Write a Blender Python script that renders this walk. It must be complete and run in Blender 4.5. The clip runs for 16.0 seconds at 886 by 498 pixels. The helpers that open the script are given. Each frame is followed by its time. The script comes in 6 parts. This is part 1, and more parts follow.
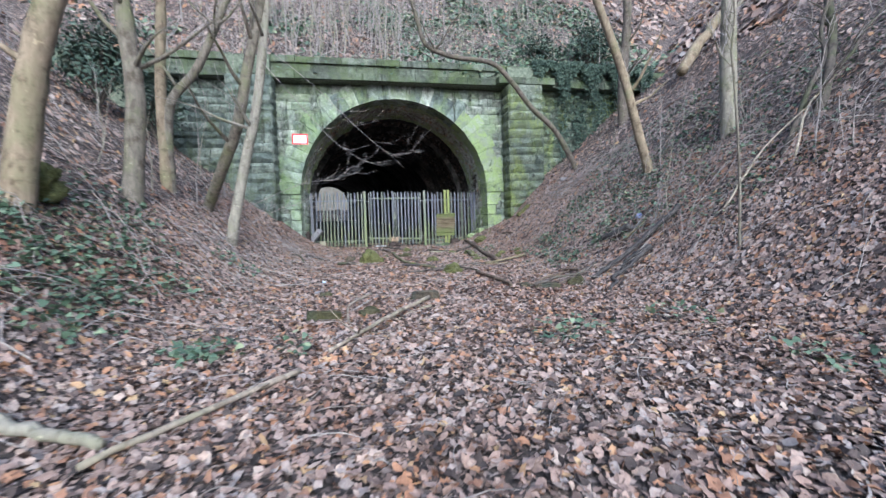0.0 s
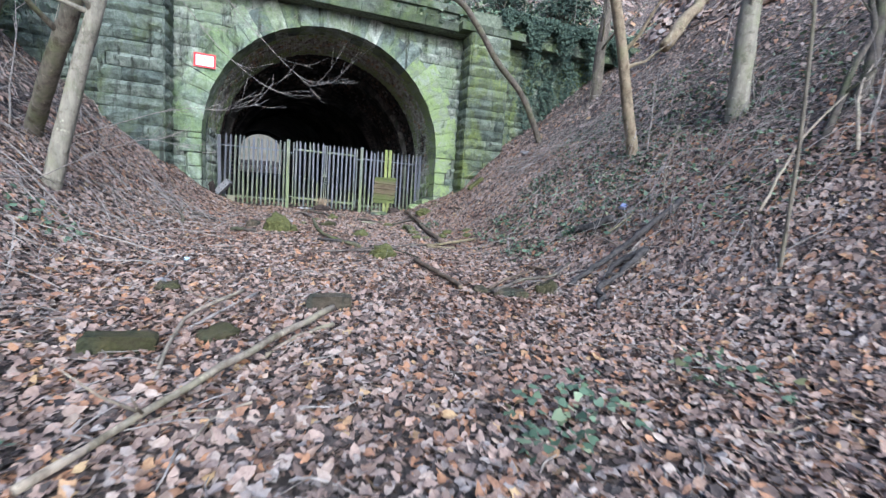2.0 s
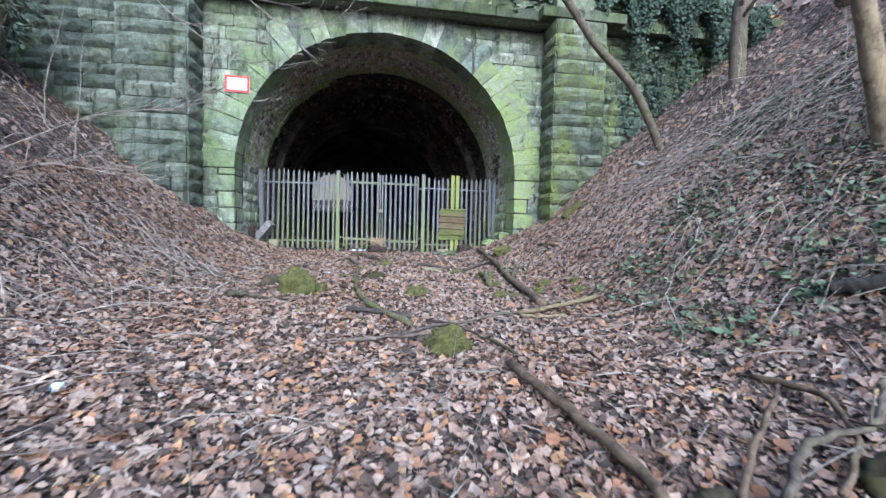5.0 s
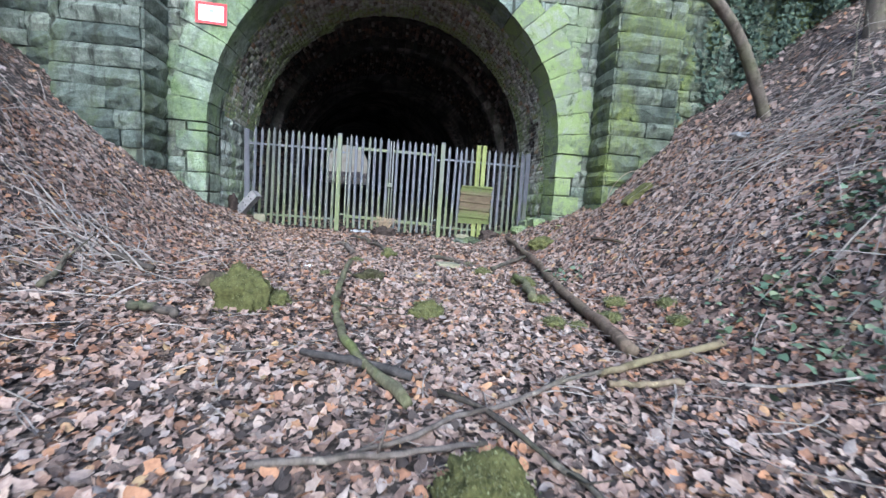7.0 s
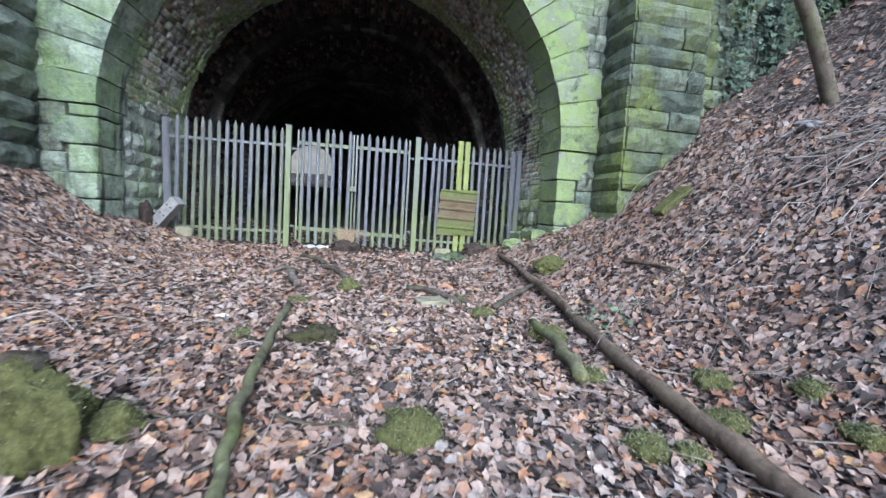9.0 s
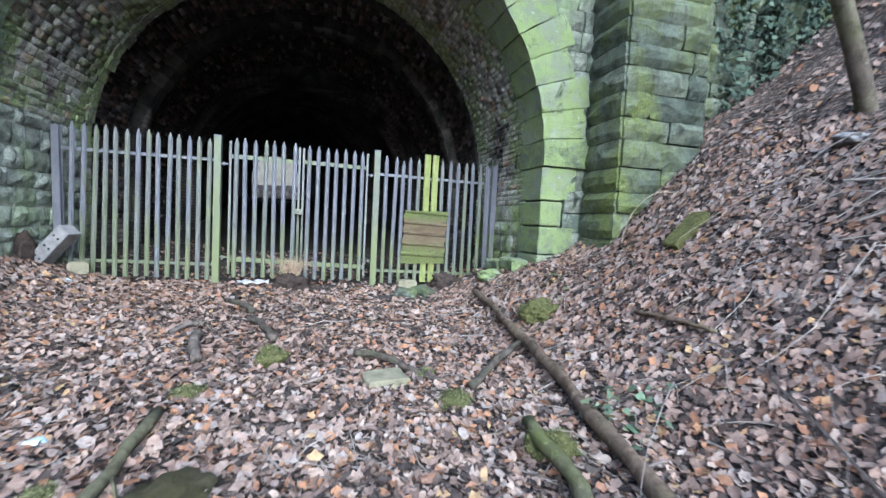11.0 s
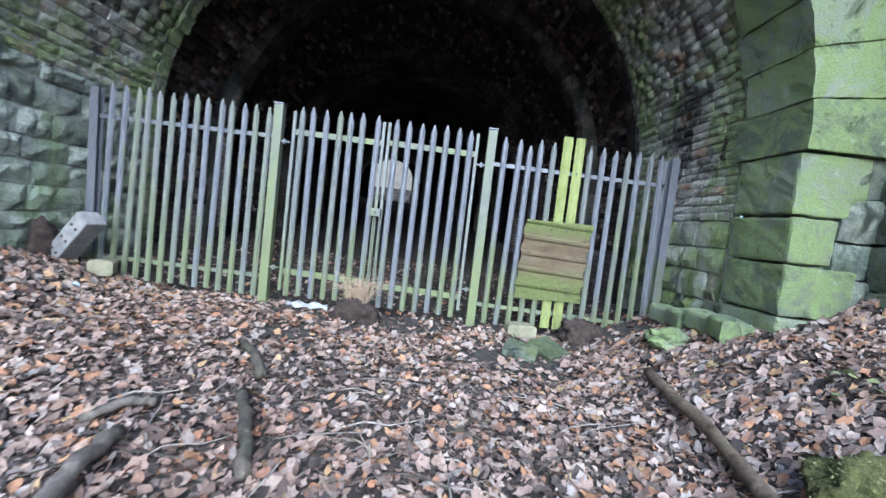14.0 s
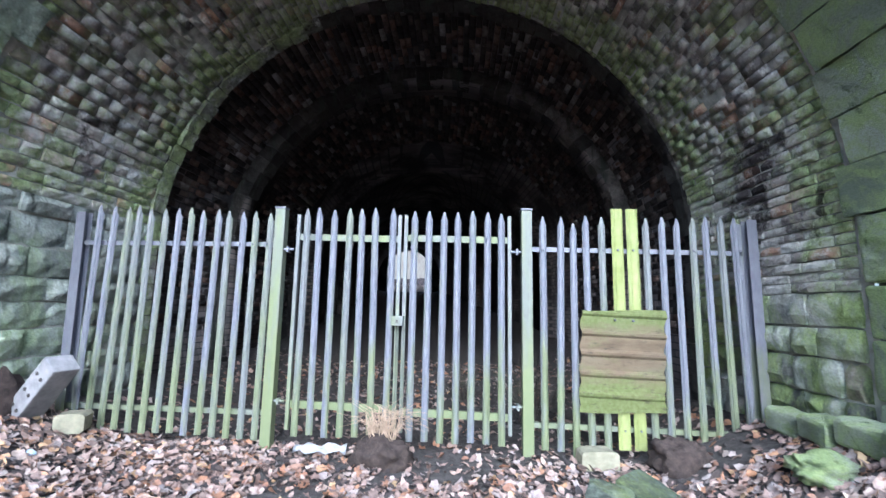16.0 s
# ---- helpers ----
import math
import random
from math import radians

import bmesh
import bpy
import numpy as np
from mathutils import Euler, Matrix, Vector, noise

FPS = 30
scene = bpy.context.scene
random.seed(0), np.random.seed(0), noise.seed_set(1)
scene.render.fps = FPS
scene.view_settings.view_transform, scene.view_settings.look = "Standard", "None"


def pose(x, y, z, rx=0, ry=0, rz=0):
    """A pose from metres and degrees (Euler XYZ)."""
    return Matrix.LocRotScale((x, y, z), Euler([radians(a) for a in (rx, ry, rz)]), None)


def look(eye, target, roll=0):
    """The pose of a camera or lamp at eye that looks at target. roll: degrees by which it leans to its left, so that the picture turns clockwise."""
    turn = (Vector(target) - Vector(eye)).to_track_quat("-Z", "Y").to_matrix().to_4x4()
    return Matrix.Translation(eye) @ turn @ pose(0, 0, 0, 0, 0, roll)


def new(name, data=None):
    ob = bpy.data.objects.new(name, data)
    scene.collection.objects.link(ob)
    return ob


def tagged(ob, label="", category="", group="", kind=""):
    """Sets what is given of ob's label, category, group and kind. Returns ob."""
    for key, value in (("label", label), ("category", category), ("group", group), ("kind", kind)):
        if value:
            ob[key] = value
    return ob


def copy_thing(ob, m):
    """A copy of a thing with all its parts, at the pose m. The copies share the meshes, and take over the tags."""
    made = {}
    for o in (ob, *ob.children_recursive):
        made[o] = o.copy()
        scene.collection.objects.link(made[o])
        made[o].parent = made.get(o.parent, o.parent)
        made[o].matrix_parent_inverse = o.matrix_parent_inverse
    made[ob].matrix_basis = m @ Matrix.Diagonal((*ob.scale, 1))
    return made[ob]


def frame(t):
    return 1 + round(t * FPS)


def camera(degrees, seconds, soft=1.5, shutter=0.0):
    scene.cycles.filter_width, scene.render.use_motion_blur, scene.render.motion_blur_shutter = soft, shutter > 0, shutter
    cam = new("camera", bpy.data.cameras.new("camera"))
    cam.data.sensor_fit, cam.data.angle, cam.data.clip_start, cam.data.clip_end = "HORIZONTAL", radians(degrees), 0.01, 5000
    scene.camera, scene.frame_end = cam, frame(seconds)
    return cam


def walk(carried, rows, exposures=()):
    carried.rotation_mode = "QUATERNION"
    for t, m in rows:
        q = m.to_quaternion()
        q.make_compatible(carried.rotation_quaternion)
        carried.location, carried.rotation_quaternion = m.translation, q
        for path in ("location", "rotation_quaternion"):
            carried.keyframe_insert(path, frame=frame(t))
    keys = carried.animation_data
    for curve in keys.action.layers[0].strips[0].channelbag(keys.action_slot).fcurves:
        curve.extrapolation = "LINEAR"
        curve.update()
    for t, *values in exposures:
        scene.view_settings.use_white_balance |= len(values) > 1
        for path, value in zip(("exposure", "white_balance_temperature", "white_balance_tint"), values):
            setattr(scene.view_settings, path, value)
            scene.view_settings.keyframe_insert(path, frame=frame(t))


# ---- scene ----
cam = camera(92.7, 16.0, 1.35, 0.4)
PATH = [
    (0, (0.577, 0.247, 1.287), (0.965, 2.208, 1.219), -1.9),
    (0.5, (0.7, 0.8, 1.292), (1.256, 2.718, 1.182), 0.4),
    (1, (0.9, 1.371, 1.259), (1.596, 3.234, 1.048), 0.7),
    (1.5, (1.085, 1.952, 1.335), (1.742, 3.829, 1.12), 1.6),
    (2, (1.213, 2.489, 1.389), (1.874, 4.365, 1.176), 4.0),
    (2.5, (1.429, 3.014, 1.4), (1.885, 4.96, 1.329), 1.2),
    (3, (1.545, 3.503, 1.419), (1.881, 5.471, 1.305), 1.2),
    (3.5, (1.64, 4.021, 1.466), (1.972, 5.99, 1.356), 1.5),
    (4, (1.759, 4.572, 1.478), (2.091, 6.543, 1.425), 1.0),
    (4.2, (1.785, 4.783, 1.472), (2.116, 6.755, 1.416), 0.6),
    (6.3, (2.154, 7.192, 1.604), (2.503, 9.158, 1.479), 2.7),
    (6.5, (2.185, 7.413, 1.593), (2.534, 9.378, 1.466), 1.4),
    (7, (2.162, 7.917, 1.619), (2.431, 9.889, 1.424), 3.9),
    (7.5, (2.151, 8.392, 1.669), (2.422, 10.361, 1.454), 4.5),
    (8, (2.249, 8.885, 1.699), (2.493, 10.863, 1.538), -0.5),
    (8.5, (2.285, 9.375, 1.714), (2.536, 11.352, 1.549), 1.3),
    (8.6, (2.274, 9.49, 1.708), (2.551, 11.464, 1.545), 2.3),
    (8.7, (2.268, 9.605, 1.712), (2.59, 11.572, 1.548), 3.0),
    (10.8, (2.54, 11.014, 2.066), (3.102, 12.918, 1.82), 4.6),
    (11, (2.654, 11.193, 2.033), (3.189, 13.116, 1.911), 3.0),
    (11.5, (2.821, 11.603, 2.042), (3.286, 13.542, 1.898), 1.8),
    (12, (2.925, 12.104, 2.054), (3.351, 14.053, 1.914), 5.2),
    (12.5, (3.012, 12.566, 1.986), (3.235, 14.548, 1.835), 5.8),
    (13, (3.073, 13.044, 2.048), (3.1, 15.04, 1.924), 5.1),
    (13.5, (2.926, 13.413, 2.1), (2.854, 15.408, 1.969), 6.1),
    (14, (2.968, 13.749, 2.075), (3.004, 15.745, 1.949), 6.7),
    (14.5, (3.006, 14.124, 2.125), (3.073, 16.119, 2.016), 3.3),
    (15, (2.907, 14.445, 2.173), (2.971, 16.443, 2.133), 2.7),
    (15.5, (2.824, 14.595, 2.243), (2.836, 16.591, 2.37), 2.1),
    (16, (2.809, 14.621, 2.256), (2.731, 16.601, 2.524), 1.0),
]
EXPOSURES = [(0.0, 1.1, 5050, 4), (3.5, 1.2, 5050, 3), (7.0, 1.31, 5000, 3), (11.0, 1.42, 4930, 1), (14.0, 1.52, 4800, 1), (15.0, 1.57, 4800, 3), (16.0, 1.98, 4780, 6)]
walk(cam, [(t, look(eye, target, roll)) for t, eye, target, roll in PATH], EXPOSURES)

# ---- world and light: overcast winter daylight ----
SUN_UP, SUN_AZ = 32.0, 178.0
world = bpy.data.worlds.new("sky")
scene.world = world
world.use_nodes = True
wt = world.node_tree
wt.nodes.clear()
wout = wt.nodes.new("ShaderNodeOutputWorld")
wbg = wt.nodes.new("ShaderNodeBackground")
wsky = wt.nodes.new("ShaderNodeTexSky")
wsky.sky_type = "NISHITA"
wsky.sun_disc = False
wsky.sun_elevation, wsky.sun_rotation = radians(SUN_UP), radians(SUN_AZ)
wsky.dust_density, wsky.air_density, wsky.ozone_density = 5.0, 1.0, 1.0
wbg.inputs["Strength"].default_value = 0.15
wt.links.new(wsky.outputs[0], wbg.inputs[0])
wt.links.new(wbg.outputs[0], wout.inputs[0])
sun_data = bpy.data.lights.new("sun", "SUN")
sun_data.energy, sun_data.angle, sun_data.color = 1.25, radians(60), (1.0, 0.99, 0.98)
sun = new("sun", sun_data)
sd = Vector((math.sin(radians(SUN_AZ)) * math.cos(radians(SUN_UP)), math.cos(radians(SUN_AZ)) * math.cos(radians(SUN_UP)), math.sin(radians(SUN_UP))))
sun.matrix_world = look(sd * 60, (0, 0, 0))


# ---- materials ----
class Mat:
    """A small builder for node materials in world-size coordinates."""

    def __init__(self, name, rough=0.9, metal=0.0, spec=0.3):
        self.m = bpy.data.materials.new(name)
        self.m.use_nodes = True
        self.t = self.m.node_tree
        self.b = self.t.nodes["Principled BSDF"]
        self.b.inputs["Roughness"].default_value = rough
        self.b.inputs["Metallic"].default_value = metal
        self.b.inputs["Specular IOR Level"].default_value = spec
        self.pos = self.t.nodes.new("ShaderNodeNewGeometry")

    def node(self, kind, **vals):
        n = self.t.nodes.new(kind)
        for k, v in vals.items():
            n.inputs[k].default_value = v
        return n

    def link(self, a, b):
        self.t.links.new(a, b)

    def noise(self, scale, detail=4.0, rough=0.6, stretch=None, dist=0.0):
        n = self.node("ShaderNodeTexNoise", Scale=scale, Detail=detail, Roughness=rough, Distortion=dist)
        if stretch:
            mp = self.node("ShaderNodeMapping", Scale=stretch)
            self.link(self.pos.outputs["Position"], mp.inputs["Vector"])
            self.link(mp.outputs[0], n.inputs["Vector"])
        else:
            self.link(self.pos.outputs["Position"], n.inputs["Vector"])
        return n.outputs["Fac"]

    def ramp(self, fac, stops, mode="LINEAR"):
        r = self.t.nodes.new("ShaderNodeValToRGB")
        r.color_ramp.interpolation = mode
        while len(r.color_ramp.elements) < len(stops):
            r.color_ramp.elements.new(0.5)
        for e, (p, c) in zip(r.color_ramp.elements, stops):
            e.position = p
            e.color = (*c, 1) if len(c) == 3 else c
        self.link(fac, r.inputs[0])
        return r.outputs[0]

    def grey(self, fac, lo, hi):
        return self.ramp(fac, [(lo, (0, 0, 0)), (hi, (1, 1, 1))])

    def mix(self, fac, a, b, mode="MIX"):
        n = self.t.nodes.new("ShaderNodeMix")
        n.data_type, n.blend_type = "RGBA", mode
        for sock, v in ((n.inputs[0], fac), (n.inputs[6], a), (n.inputs[7], b)):
            if isinstance(v, (int, float)):
                sock.default_value = v
            elif isinstance(v, tuple):
                sock.default_value = (*v, 1)
            else:
                self.link(v, sock)
        return n.outputs[2]

    def island(self):
        return self.pos.outputs["Random Per Island"]

    def object_random(self):
        return self.t.nodes.new("ShaderNodeObjectInfo").outputs["Random"]

    def colour(self, c):
        if isinstance(c, tuple):
            self.b.inputs["Base Color"].default_value = (*c, 1)
        else:
            self.link(c, self.b.inputs["Base Color"])

    def bump(self, fac, strength=0.4, dist=0.02):
        n = self.node("ShaderNodeBump", Strength=strength, Distance=dist)
        self.link(fac, n.inputs["Height"])
        self.link(n.outputs[0], self.b.inputs["Normal"])

    def rough(self, fac, lo, hi):
        n = self.node("ShaderNodeMapRange")
        n.inputs[3].default_value, n.inputs[4].default_value = lo, hi
        self.link(fac, n.inputs[0])
        self.link(n.outputs[0], self.b.inputs["Roughness"])


def soil_material():
    """Earth hidden under rotting leaves: small flakes of leaf colours over dark humus."""
    k = Mat("leafy_soil", 0.95)
    c = None
    wob = k.t.nodes.new("ShaderNodeTexNoise")
    wob.inputs["Scale"].default_value = 9.0
    k.link(k.pos.outputs["Position"], wob.inputs["Vector"])
    add = k.t.nodes.new("ShaderNodeMix")
    add.data_type, add.blend_type = "RGBA", "ADD"
    add.inputs[0].default_value = 0.12
    k.link(k.pos.outputs["Position"], add.inputs[6])
    k.link(wob.outputs["Color"], add.inputs[7])
    for scale, lo in ((15.0, 0.4), (23.0, 0.55)):
        v = k.t.nodes.new("ShaderNodeTexVoronoi")
        v.inputs["Scale"].default_value = scale
        k.link(add.outputs[2], v.inputs["Vector"])
        sp = k.t.nodes.new("ShaderNodeSeparateColor")
        k.link(v.outputs["Color"], sp.inputs[0])
        leaf = k.ramp(sp.outputs[0], [(0.0, (0.05, 0.04, 0.036)), (0.3, (0.13, 0.1, 0.09)), (0.55, (0.22, 0.17, 0.15)), (0.8, (0.3, 0.245, 0.225)), (0.93, (0.33, 0.21, 0.14)), (1.0, (0.36, 0.31, 0.29))])
        leaf = k.mix(k.grey(v.outputs["Distance"], lo - 0.15, lo + 0.15), leaf, (0.05, 0.04, 0.036))
        c = leaf if c is None else k.mix(k.grey(k.noise(7, 3), 0.45, 0.55), c, leaf)
    c = k.mix(k.grey(k.noise(0.9, 3), 0.56, 0.78), c, (0.07, 0.058, 0.05))
    k.colour(c)
    k.bump(k.noise(24, 6, 0.7), 0.9, 0.05)
    return k.m


def litter_material(name, stops, rough=0.75):
    k = Mat(name, rough, 0, 0.35)
    c = k.ramp(k.island(), stops)
    c = k.mix(k.grey(k.noise(35, 3), 0.35, 0.8), c, k.mix(1.0, c, (0.55, 0.5, 0.48), "MULTIPLY"))
    c = k.mix(k.grey(k.noise(0.45, 3), 0.46, 0.68), c, k.mix(1.0, c, (0.84, 0.76, 0.72), "MULTIPLY"))
    k.colour(c)
    k.bump(k.noise(70, 2), 0.35, 0.01)
    return k.m


def stone_material(name, tones, moss, moss_lo, moss_hi, soot=0.0):
    k = Mat(name, 0.92)
    base = k.ramp(k.object_random(), tones)
    base = k.mix(k.grey(k.noise(3.2, 6, 0.7), 0.42, 0.66), base, k.mix(1.0, base, (0.36, 0.38, 0.36), "MULTIPLY"))
    base = k.mix(k.grey(k.noise(11, 5, 0.7), 0.5, 0.72), base, k.mix(1.0, base, (1.5, 1.5, 1.45), "MULTIPLY"))
    base = k.mix(k.grey(k.noise(42, 5, 0.7), 0.4, 0.7), base, k.mix(1.0, base, (0.62, 0.62, 0.6), "MULTIPLY"))
    base = k.mix(k.grey(k.noise(5.5, 3, 0.6, (1, 1, 0.12)), 0.55, 0.68), base, (0.05, 0.055, 0.045))
    green = k.ramp(k.noise(7, 6, 0.75), [(0.3, moss[0]), (0.5, tuple((a + b) / 2 for a, b in zip(*moss))), (0.72, moss[1])])
    green = k.mix(k.grey(k.noise(48, 4, 0.7), 0.42, 0.68), green, k.mix(1.0, green, (0.58, 0.6, 0.5), "MULTIPLY"))
    mask = k.grey(k.noise(1.15, 8, 0.72, (1, 1, 0.7), 0.5), moss_lo, moss_hi)
    c = k.mix(mask, base, green)
    if soot:
        c = k.mix(k.grey(k.noise(1.3, 4, 0.6), 0.62 - soot * 0.3, 0.75 - soot * 0.2), c, (0.014, 0.013, 0.014))
    k.colour(c)
    k.bump(k.noise(15, 10, 0.74), 1.0, 0.055)
    return k.m


def algae_stone(name):
    """Dressed stone under blotches of bright algae, dark moss and pale lime."""
    k = Mat(name, 0.92)
    c = k.ramp(k.object_random(), [(0.0, (0.19, 0.225, 0.165)), (0.5, (0.3, 0.34, 0.25)), (1.0, (0.4, 0.435, 0.355))])
    c = k.mix(k.grey(k.noise(3.0, 7, 0.74, None, 0.6), 0.42, 0.56), c, (0.33, 0.41, 0.185))
    c = k.mix(k.grey(k.noise(2.7, 8, 0.74, (1, 1.4, 1), 0.8), 0.58, 0.68), c, (0.085, 0.115, 0.05))
    c = k.mix(k.grey(k.noise(6.5, 7, 0.76), 0.6, 0.7), c, (0.54, 0.58, 0.47))
    c = k.mix(k.grey(k.noise(55, 5, 0.72, (1, 1, 2.2)), 0.44, 0.62), c, k.mix(1.0, c, (0.7, 0.73, 0.62), "MULTIPLY"))
    c = k.mix(k.grey(k.noise(8.0, 6, 0.72), 0.62, 0.72), c, (0.1, 0.13, 0.06))
    k.colour(c)
    k.bump(k.noise(38, 9, 0.76, (1, 1, 1.8)), 1.0, 0.05)
    return k.m


def bark_material(name, a, b, green):
    k = Mat(name, 0.9)
    c = k.ramp(k.noise(14, 6, 0.7, (1, 1, 0.25)), [(0.3, a), (0.7, b)])
    c = k.mix(k.grey(k.noise(2.2, 4), 0.48, 0.7), c, green)
    c = k.mix(k.grey(k.noise(5.0, 5, 0.7), 0.5, 0.66), c, k.mix(1.0, c, (0.5, 0.48, 0.45), "MULTIPLY"))
    c = k.mix(k.grey(k.noise(9.0, 4, 0.6), 0.64, 0.7), c, k.mix(1.0, c, (1.7, 1.75, 1.7), "MULTIPLY"))
    k.colour(c)
    k.bump(k.noise(30, 6, 0.7, (1, 1, 0.2)), 0.7, 0.02)
    return k.m


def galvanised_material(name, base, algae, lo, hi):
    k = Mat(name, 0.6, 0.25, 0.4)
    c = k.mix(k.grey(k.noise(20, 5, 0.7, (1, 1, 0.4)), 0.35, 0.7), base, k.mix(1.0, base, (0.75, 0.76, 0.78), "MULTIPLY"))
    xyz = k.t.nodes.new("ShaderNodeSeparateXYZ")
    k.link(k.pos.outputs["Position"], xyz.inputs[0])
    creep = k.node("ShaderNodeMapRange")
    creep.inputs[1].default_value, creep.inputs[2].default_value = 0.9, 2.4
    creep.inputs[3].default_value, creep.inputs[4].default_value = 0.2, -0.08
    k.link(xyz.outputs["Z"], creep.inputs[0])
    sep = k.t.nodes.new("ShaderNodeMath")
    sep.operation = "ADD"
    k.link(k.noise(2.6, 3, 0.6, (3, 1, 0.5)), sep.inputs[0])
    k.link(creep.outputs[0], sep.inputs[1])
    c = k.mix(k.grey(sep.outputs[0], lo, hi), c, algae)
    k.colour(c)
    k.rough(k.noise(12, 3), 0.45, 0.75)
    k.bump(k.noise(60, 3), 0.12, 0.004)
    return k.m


def plain_material(name, a, b, scale=8.0, rough=0.8, metal=0.0, bump=0.3):
    k = Mat(name, rough, metal)
    k.colour(k.ramp(k.noise(scale, 5, 0.65), [(0.32, a), (0.68, b)]))
    k.bump(k.noise(scale * 4, 5, 0.7), bump, 0.02)
    return k.m


def foliage_material(name, stops, rough=0.45):
    k = Mat(name, rough, 0, 0.5)
    k.colour(k.ramp(k.island(), stops))
    k.bump(k.noise(60, 2), 0.2, 0.01)
    return k.m


def lining_material():
    k = Mat("sooty_tunnel_brickwork", 0.95)
    br = k.node("ShaderNodeTexBrick", Scale=1.0)
    br.inputs["Brick Width"].default_value, br.inputs["Row Height"].default_value, br.inputs["Mortar Size"].default_value = 0.3, 0.11, 0.01
    br.inputs["Color1"].default_value, br.inputs["Color2"].default_value, br.inputs["Mortar"].default_value = (0.11, 0.1, 0.1, 1), (0.2, 0.165, 0.15, 1), (0.05, 0.05, 0.052, 1)
    cmb = k.t.nodes.new("ShaderNodeCombineXYZ")
    sp = k.t.nodes.new("ShaderNodeSeparateXYZ")
    k.link(k.pos.outputs["Position"], sp.inputs[0])
    k.link(sp.outputs["Y"], cmb.inputs["X"])
    k.link(sp.outputs["Z"], cmb.inputs["Y"])
    k.link(cmb.outputs[0], br.inputs["Vector"])
    c = k.mix(k.grey(k.noise(0.8, 5, 0.65), 0.4, 0.62), br.outputs["Color"], (0.022, 0.02, 0.021))
    c = k.mix(k.grey(k.noise(2.2, 5, 0.7), 0.66, 0.78), c, (0.2, 0.17, 0.14))
    k.colour(c)
    k.bump(br.outputs["Fac"], -0.5, 0.02)
    return k.m


M_SOIL = soil_material()
M_LITTER = litter_material("dead_leaves", [(0.0, (0.035, 0.029, 0.029)), (0.12, (0.077, 0.06, 0.055)), (0.25, (0.189, 0.136, 0.117)), (0.42, (0.31, 0.224, 0.19)), (0.56, (0.352, 0.263, 0.227)), (0.66, (0.3, 0.263, 0.252)), (0.8, (0.423, 0.333, 0.281)), (0.86, (0.243, 0.137, 0.094)), (0.96, (0.375, 0.204, 0.118)), (1.0, (0.414, 0.304, 0.171))])
M_SPANDREL = stone_material("pale_mossy_sandstone", [(0.0, (0.22, 0.23, 0.205)), (0.4, (0.35, 0.37, 0.325)), (0.7, (0.3, 0.345, 0.3)), (1.0, (0.47, 0.49, 0.44))], ((0.16, 0.21, 0.115), (0.35, 0.43, 0.25)), 0.44, 0.64)
M_PILGREEN = stone_material("algae_green_sandstone", [(0.0, (0.11, 0.13, 0.11)), (0.5, (0.17, 0.195, 0.155)), (1.0, (0.24, 0.265, 0.22))], ((0.09, 0.115, 0.045), (0.26, 0.305, 0.1)), 0.46, 0.64)
M_WING = stone_material("dark_weathered_sandstone", [(0.0, (0.1, 0.12, 0.11)), (0.5, (0.18, 0.21, 0.185)), (1.0, (0.27, 0.3, 0.26))], ((0.06, 0.08, 0.04), (0.16, 0.19, 0.09)), 0.5, 0.68)
M_LIMESTONE = algae_stone("lime_green_algae_sandstone")
M_MINT = stone_material("pale_lime_washed_stone", [(0.0, (0.34, 0.36, 0.33)), (0.3, (0.52, 0.56, 0.51)), (0.7, (0.64, 0.68, 0.62)), (1.0, (0.7, 0.72, 0.66))], ((0.24, 0.31, 0.18), (0.5, 0.58, 0.38)), 0.46, 0.62)
M_MINTFACE = stone_material("mint_green_dressed_stone", [(0.0, (0.21, 0.25, 0.21)), (0.5, (0.33, 0.39, 0.31)), (1.0, (0.44, 0.49, 0.41))], ((0.15, 0.21, 0.1), (0.35, 0.45, 0.23)), 0.44, 0.62)
M_VOUSSOIR = stone_material("grey_arch_sandstone", [(0.0, (0.13, 0.155, 0.155)), (0.45, (0.3, 0.35, 0.32)), (0.75, (0.4, 0.44, 0.4)), (1.0, (0.55, 0.58, 0.53))], ((0.15, 0.2, 0.1), (0.34, 0.42, 0.23)), 0.47, 0.66)
M_CORNICE = stone_material("dark_mossy_coping", [(0.0, (0.09, 0.1, 0.08)), (1.0, (0.2, 0.22, 0.18))], ((0.06, 0.085, 0.03), (0.14, 0.18, 0.07)), 0.42, 0.68)
M_MORTAR = plain_material("mossy_old_mortar", (0.06, 0.07, 0.05), (0.2, 0.225, 0.165), 9)
M_LINING = lining_material()
M_LIMEMORTAR = plain_material("lime_mortar", (0.16, 0.165, 0.14), (0.46, 0.46, 0.4), 5)
M_BARK = bark_material("grey_olive_bark", (0.09, 0.075, 0.06), (0.24, 0.21, 0.17), (0.15, 0.15, 0.08))
M_BARK_DARK = bark_material("dark_brown_bark", (0.06, 0.05, 0.042), (0.17, 0.14, 0.115), (0.12, 0.115, 0.07))
M_BARK_PALE = bark_material("pale_ash_bark", (0.15, 0.135, 0.11), (0.32, 0.29, 0.24), (0.19, 0.19, 0.12))
M_BARK_WARM = bark_material("orange_brown_bark", (0.14, 0.105, 0.07), (0.3, 0.24, 0.17), (0.19, 0.175, 0.1))
M_TWIG = plain_material("grey_brown_twigs", (0.13, 0.115, 0.108), (0.35, 0.31, 0.29), 14)
